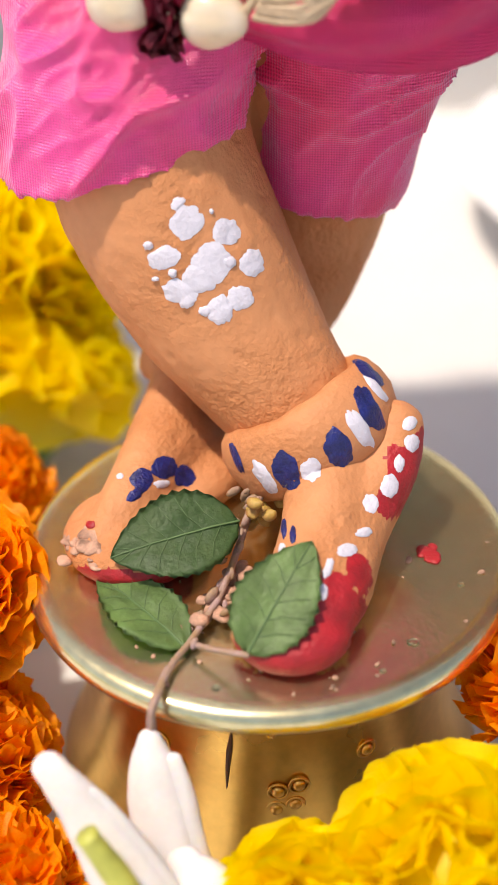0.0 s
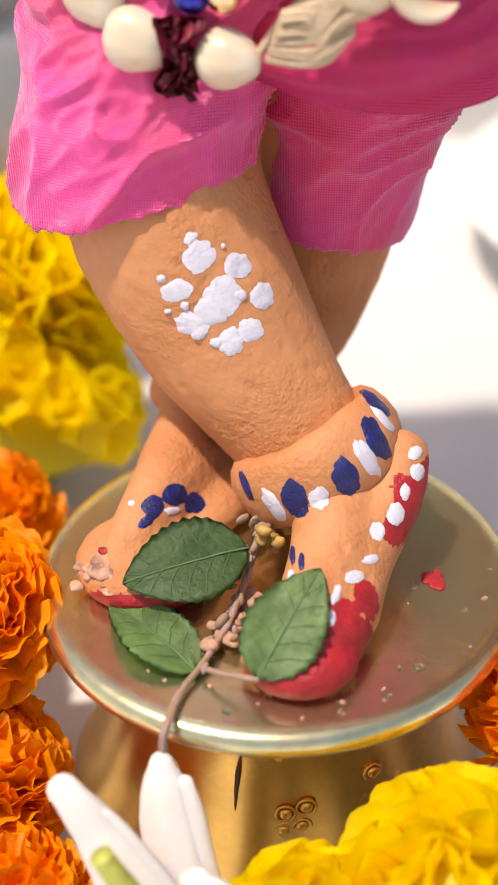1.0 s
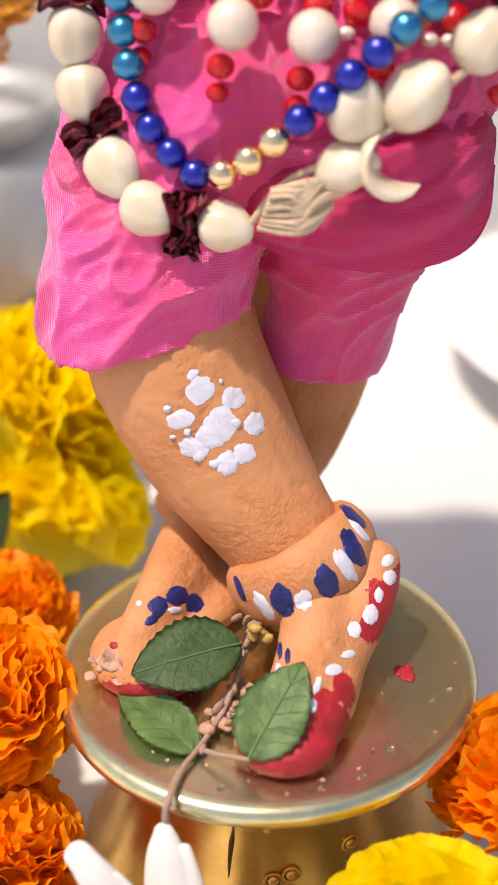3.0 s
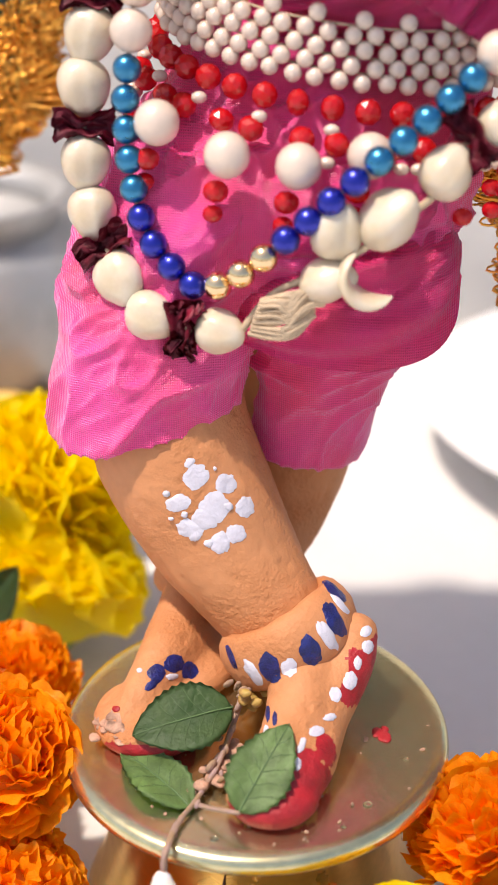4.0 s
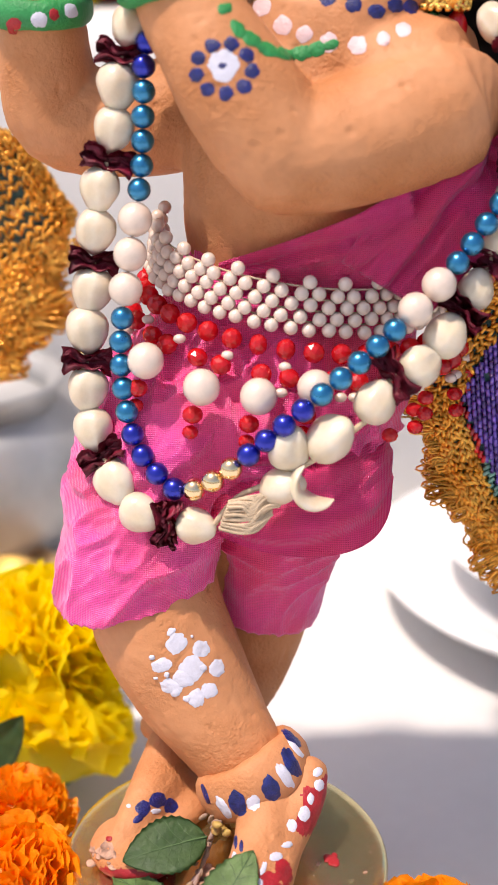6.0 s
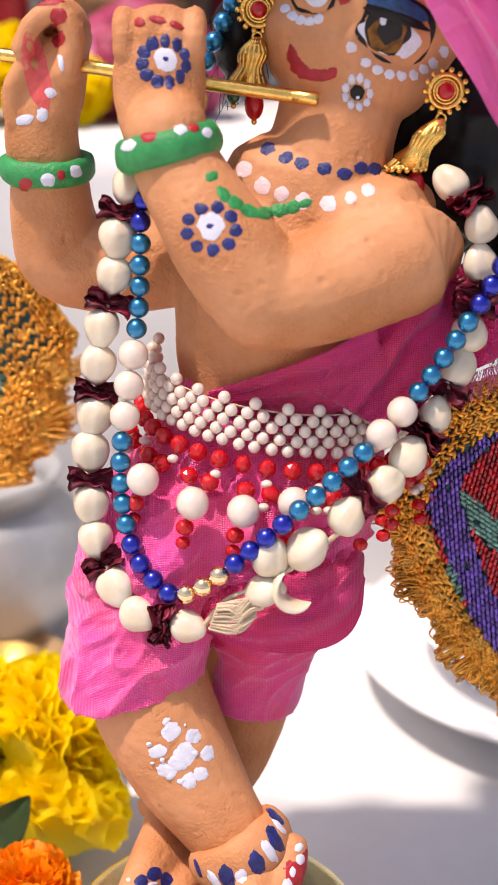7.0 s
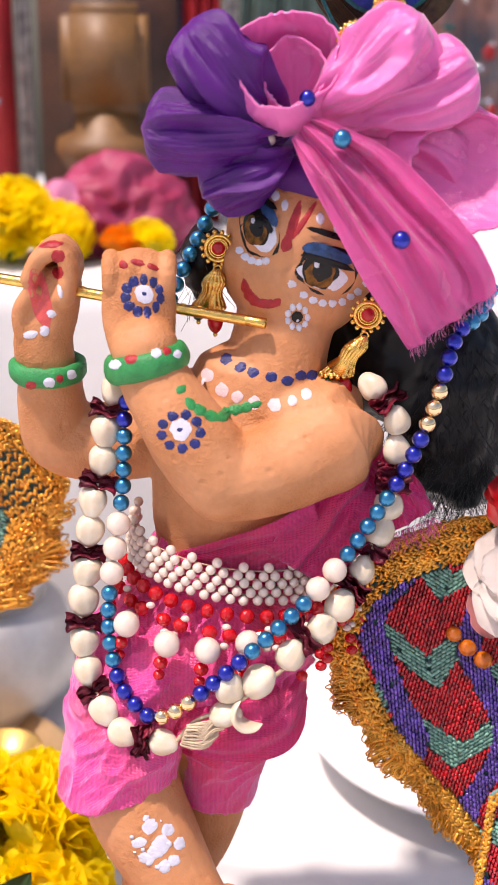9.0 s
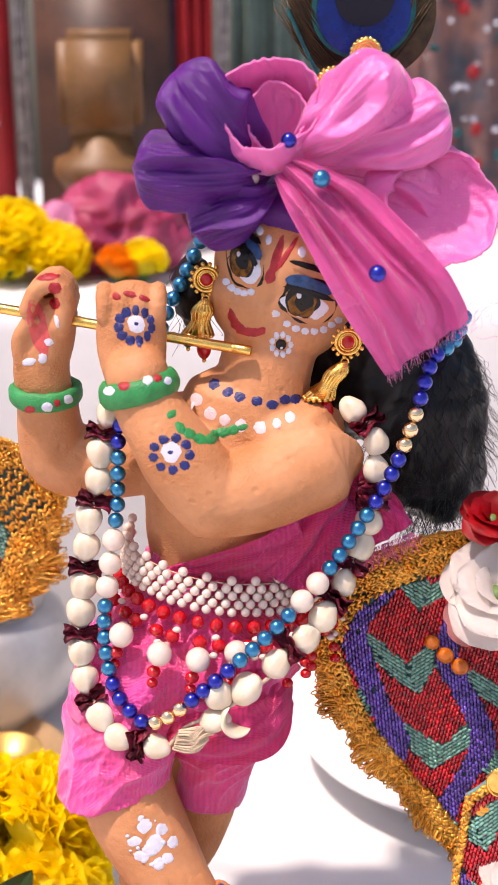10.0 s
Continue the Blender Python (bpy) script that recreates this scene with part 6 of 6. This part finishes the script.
embroidered_panel("embroidered_panel", [(-0.088, 0.035), (-0.072, 0.068), (-0.030, 0.092), (0.020, 0.100), (0.070, 0.075), (0.100, 0.010), (0.110, -0.090), (0.105, -0.215), (0.040, -0.150), (-0.010, -0.085), (-0.060, -0.025)],
                                (0.165, 0.082, 0.216), (-4, 0, -6), "beaded violet, red and green cloth panel with gold fringe", 5, waves)
embroidered_panel("embroidered_panel", [(0.062, 0.075), (0.030, 0.112), (-0.040, 0.118), (-0.120, 0.070), (-0.200, -0.050), (-0.215, -0.190), (-0.180, -0.192), (-0.140, -0.090), (-0.050, -0.014), (0.030, 0.010)],
                               (-0.146, 0.193, 0.212), (-4, 0, 8), "beaded colourful cloth panel with gold fringe behind the arm", 9, waves, 0.78, 0.018)
bpy.data.objects["embroidered_panel.001"].scale = (1.08, 1.08, 1.08)
front_panel = embroidered_panel("embroidered_panel", [(-0.032, 0.030), (0.000, 0.052), (0.030, 0.060), (0.070, 0.040), (0.075, -0.120), (0.010, -0.150), (-0.030, -0.150), (-0.040, -0.060)],
                                (0.196, 0.012, 0.155), (-6, 0, 0), "small beaded cloth panel with a gold coin, beside the white rose", 12, waves, 0.96, 0)
bm = bmesh.new()
ball(bm, (-0.014, -0.010, 0.044), (0.0095, 0.0016, 0.0095), (6, 0, 0), 28, 10)
ring(bm, pose(-0.014, -0.0112, 0.044, 96, 0, 0), 0.0088, 0.0007, 30, 8)
part("coin", bm, GOLD, front_panel, "round gold coin")
bm = bmesh.new()
bmesh.ops.create_icosphere(bm, subdivisions=1, radius=0.0095, matrix=pose(0.000, -0.010, 0.066) @ Matrix.Diagonal((0.85, 0.6, 1.3, 1)))
part("crystal", bm, CRYSTAL, front_panel, "clear faceted crystal", False)

AMBER = material("amber", (0.80, 0.20, 0.010), 0.10, vary=0.15, size=200, coat=0.8, thin=0.3)
# amber stones sewn on beside the rose
for x, z, r in ((-0.014, 0.036, 0.0048), (-0.006, 0.028, 0.0054), (0.003, 0.021, 0.0056)):
    bm = bmesh.new()
    ball(bm, (x, -0.0125, z), (r, 0.0042, r * 0.9), (0, 30, 0), 24, 12)
    part("amber_stone", bm, AMBER, bpy.data.objects["embroidered_panel"], "glossy orange stone")

# roses beside the panel


def rose(at, r, mat, label, seed, turn=(0, 0, 0)):
    t = thing("rose", at, label, "flower", "roses")
    t.rotation_euler = [radians(a) for a in turn]
    q = random.Random(seed)
    for layer, (count, tilt, size) in enumerate(((2, 76, 0.62), (3, 60, 0.92), (3, 40, 1.12), (4, 20, 1.18))):
        for k in range(count):
            bm = bmesh.new()
            az = 2 * math.pi * (k + 0.5 * (layer % 2)) / count + q.uniform(-0.2, 0.2)
            n, m = 10, 12
            g = []
            for i in range(n + 1):
                u = i / n
                row = []
                for j in range(m + 1):
                    v = j / m * 2 - 1
                    w = 0.75 * size * math.sin(math.pi * min(1, 0.12 + 0.62 * u)) * (1 - 0.25 * u * v * v)
                    el = radians(tilt - 26 * u)
                    rad = size * (0.12 + 0.80 * u) * math.cos(el) + 0.05
                    z = size * 0.95 * u * math.sin(el) + 0.10 * u * u * noise.noise(Vector((v * 2, u, k + layer * 7)))
                    row.append(bm.verts.new(((rad - 0.30 * v * v * w) * math.cos(az) - w * v * math.sin(az), (rad - 0.30 * v * v * w) * math.sin(az) + w * v * math.cos(az), z)))
                g.append(row)
            for v in bm.verts:
                v.co *= r
            fs = [bm.faces.new((g[i][j], g[i][j + 1], g[i + 1][j + 1], g[i + 1][j])) for i in range(n) for j in range(m)]
            bmesh.ops.solidify(bm, geom=fs, thickness=0.0005)
            part("petal", bm, mat, t)
    bm = bmesh.new()
    turned(bm, [(0.0, -0.03), (0.003, -0.03), (0.004, -0.006), (r * 0.35, 0.0), (0, 0.002)], 14)
    part("stalk", bm, CALYX, t)
    return t


rose((0.182, 0.050, 0.296), 0.031, ROSE_WHITE, "white rose with blush outer petals tucked into the beaded panel", 3, (35, -10, 0))
rose((0.180, 0.066, 0.335), 0.018, ROSE_RED, "small red rose above the white one", 4, (25, 0, 0))
rose((0.170, 0.058, 0.276), 0.015, ROSE_PINK, "pink rose petals under the white rose", 6, (60, -15, 0))
rose((0.196, -0.002, 0.140), 0.024, ROSE_WHITE, "white rose beside the beaded panel's lower edge", 8, (40, -20, 0))

# ---- dishes on the cloth ----
dish = thing("white_dish", (0.240, 0.350, 0.0), "shallow white china dish on the white cloth", "dish")
bm = bmesh.new()
turned(bm, [(0.0, 0.004), (0.070, 0.004), (0.075, 0.0), (0.082, 0.0), (0.085, 0.006), (0.125, 0.022), (0.150, 0.034), (0.152, 0.037), (0.149, 0.038), (0.122, 0.028), (0.082, 0.012), (0.0, 0.010)], 96)
part("plate", bm, CHINA, dish)
bowl = thing("white_bowl", (0.226, 0.354, 0.010), "white china bowl standing in the shallow dish", "bowl")
bm = bmesh.new()
turned(bm, [(0.0, 0.0), (0.045, 0.0), (0.048, 0.004), (0.072, 0.022), (0.088, 0.032), (0.094, 0.038), (0.0925, 0.0390), (0.086, 0.034), (0.068, 0.025), (0.0, 0.010)], 96)
part("body", bm, CHINA, bowl)
tray = thing("brass_tray", (-0.215, 0.285, 0.0), "round brass tray with a low rim on the white cloth", "tray")
bm = bmesh.new()
turned(bm, [(0.0, 0.0), (0.115, 0.0), (0.125, 0.006), (0.132, 0.020), (0.134, 0.021), (0.131, 0.022), (0.121, 0.010), (0.112, 0.005), (0.0, 0.005)], 96)
part("plate", bm, material("tan_brass", (0.74, 0.50, 0.28), 0.35, metal=0.7, vary=0.15, size=30), tray)
lamp_cup = thing("brass_lamp", (-0.140, 0.275, 0.005), "small brass oil lamp cup on the white cloth", "oil lamp")
bm = bmesh.new()
turned(bm, [(0.0, 0.0), (0.022, 0.0), (0.024, 0.003), (0.008, 0.010), (0.007, 0.030), (0.020, 0.040), (0.028, 0.052), (0.0285, 0.054), (0.0265, 0.054), (0.018, 0.044), (0.0, 0.040)], 48)
part("cup", bm, BRASS, lamp_cup)

# ---- the shrine behind ----
curtain("red_curtain", -0.60, -0.176, 0.78, 0.352, 1.15, RED_CLOTH, "dark red curtain with a silver braid edge behind the shrine step")
curtain("silver_braid_strip", -0.172, -0.158, 0.770, 0.352, 1.15, SILVER, "silver braid strip sewn beside the red curtain", 3, 0.002)
curtain("dark_curtain", -0.154, 0.020, 0.81, 0.352, 1.15, DARK_CLOTH, "dark violet sequined curtain behind the wooden stand", 5, 0.008)
curtain("red_curtain", -0.012, 0.024, 0.780, 0.352, 1.15, RED_CLOTH, "narrow dark red curtain beside the wooden stand", 3, 0.006)
curtain("silver_braid_strip", 0.027, 0.040, 0.775, 0.352, 1.15, SILVER, "silver braid strip beside the narrow red curtain", 3, 0.002)
curtain("green_curtain", 0.043, 0.150, 0.83, 0.352, 1.15, material("grey_green_cloth", (0.16, 0.24, 0.20), 0.7, vary=0.3, size=12), "grey-green cloth hanging behind the feather", 4, 0.01)
curtain("dark_curtain", 0.150, 0.62, 0.86, 0.0, 1.15, material("dark_patterned_cloth", (0.06, 0.07, 0.09), 0.5, vary=0.4, size=25, second=(0.35, 0.16, 0.12)), "dark patterned cloth hanging behind the embroidered panel", 8, 0.012)

SPANGLE = material("spangle", (0.80, 0.82, 0.90), 0.18, metal=0.9, vary=0.1, size=60, island=0.3)


def spangled(ob, x0, x1, y, z0, z1, count, mat, size):
    """Small round spangles sewn over a hanging cloth."""
    bm = bmesh.new()
    for i in range(count):
        ball(bm, (rng.uniform(x0, x1), y, rng.uniform(z0, z1)), (size, size * 0.3, size), (rng.uniform(-35, 60), 0, rng.uniform(-30, 30)), 10, 6)
    tagged(part("spangle_work", bm, mat, ob), kind="stuff")


for ob, x0, x1, y, count, mat, size in ((bpy.data.objects["dark_curtain"], -0.150, -0.105, 0.795, 90, SPANGLE, 0.0030), (bpy.data.objects["red_curtain"], -0.42, -0.185, 0.760, 60, SPANGLE, 0.0022),
                                        (bpy.data.objects["dark_curtain.001"], 0.160, 0.420, 0.842, 170, SPANGLE, 0.0036), (bpy.data.objects["dark_curtain.001"], 0.160, 0.420, 0.842, 90, RED_CLOTH, 0.0075),
                                        (bpy.data.objects["dark_curtain.001"], 0.160, 0.420, 0.840, 90, FEATHER_TEAL, 0.0070)):
    spangled(ob, x0, x1, y, 0.37, 1.10, count, mat, size)

stand = thing("wooden_stand", (-0.082, 0.70, 0.355), "carved tan wooden stand with a square block on top", "stand")
bm = bmesh.new()
turned(bm, [(0.0, 0.0), (0.040, 0.0), (0.042, 0.008), (0.030, 0.030), (0.026, 0.055), (0.038, 0.066), (0.048, 0.082), (0.046, 0.094), (0.032, 0.100), (0.028, 0.118), (0.0, 0.118)], 40)
part("pedestal", bm, WOOD, stand)
bm = bmesh.new()
bmesh.ops.create_cube(bm, size=1, matrix=pose(0, 0, 0.1655) @ Matrix.Diagonal((0.078, 0.06, 0.095, 1)))
bmesh.ops.bevel(bm, geom=list(bm.edges), offset=0.010, segments=4, affect="EDGES")
part("block", bm, WOOD, stand)
bm = bmesh.new()
bmesh.ops.create_cube(bm, size=1, matrix=pose(0, 0.045, 0.14) @ Matrix.Diagonal((0.130, 0.02, 0.28, 1)))
bmesh.ops.bevel(bm, geom=list(bm.edges), offset=0.006, segments=3, affect="EDGES")
part("back_board", bm, WOOD_DARK, stand)

bundle = thing("crimson_cloth_bundle", (-0.075, 0.620, 0.355), "crumpled crimson and pink cloth bundle on the white step", "cloth")
bm = bmesh.new()
bm.free()
for nm, mat, balls in (("lower_cloth", ROSE_CLOTH, (((-0.02, 0, 0.030), (0.050, 0.035, 0.034)), ((0.030, 0.005, 0.034), (0.040, 0.035, 0.036)))),
                       ("upper_cloth", ROSE_CLOTH, (((0.004, 0.002, 0.058), (0.036, 0.03, 0.028)), ((0.020, 0.0, 0.050), (0.026, 0.026, 0.022)))),
                       ("pink_fold", material("dusty_pink_cloth", (0.60, 0.18, 0.34), 0.6, vary=0.2, size=22), (((-0.040, -0.018, 0.034), (0.024, 0.020, 0.030)),))):
    bm = bmesh.new()
    for at, size in balls:
        ball(bm, at, size)
    me = fused(bm, 0.003, 3)
    displace(me, lambda p, n: 0.007 * ridged(p * 30) + 0.004 * ridged(p * 64))
    part(nm, me, mat, bundle)
for i, (c, at, r) in enumerate((("yellow", (-0.160, 0.585, 0.036), 0.045), ("yellow", (-0.118, 0.575, 0.026), 0.034), ("yellow", (-0.200, 0.60, 0.036), 0.042), ("orange", (-0.062, 0.570, 0.018), 0.022), ("yellow", (-0.040, 0.575, 0.020), 0.024))):
    m = marigold(c, (at[0], at[1], at[2]), r, (25, 0, 0), i, "marigolds on the step")
    m.location.z = 0.355 + at[2]

steel = thing("steel_pot", (-0.185, 0.44, 0.0), "round dull steel pot standing behind the brass tray", "pot")
bm = bmesh.new()
turned(bm, [(0.0, 0.0), (0.050, 0.0), (0.066, 0.010), (0.082, 0.035), (0.084, 0.065), (0.074, 0.095), (0.060, 0.1080), (0.050, 0.1080), (0.046, 0.104), (0.0, 0.104)], 64)
STEEL = material("dull_steel", (0.50, 0.50, 0.50), 0.45, metal=0.5, vary=0.1, size=25)
part("body", bm, STEEL, steel)
bm = bmesh.new()
loft(bm, [[Vector((r * math.cos(a), r * math.sin(a), z)) for a in (2 * math.pi * k / 64 for k in range(64))]
          for r, z in ((0.0535, 0.1075), (0.0598, 0.1075), (0.058, 0.118), (0.066, 0.126), (0.064, 0.128), (0.054, 0.118), (0.0535, 0.1075))], caps=False)
bmesh.ops.remove_doubles(bm, verts=list(bm.verts), dist=0.00001)
bmesh.ops.recalc_face_normals(bm, faces=bm.faces)
part("rim", bm, STEEL, steel)
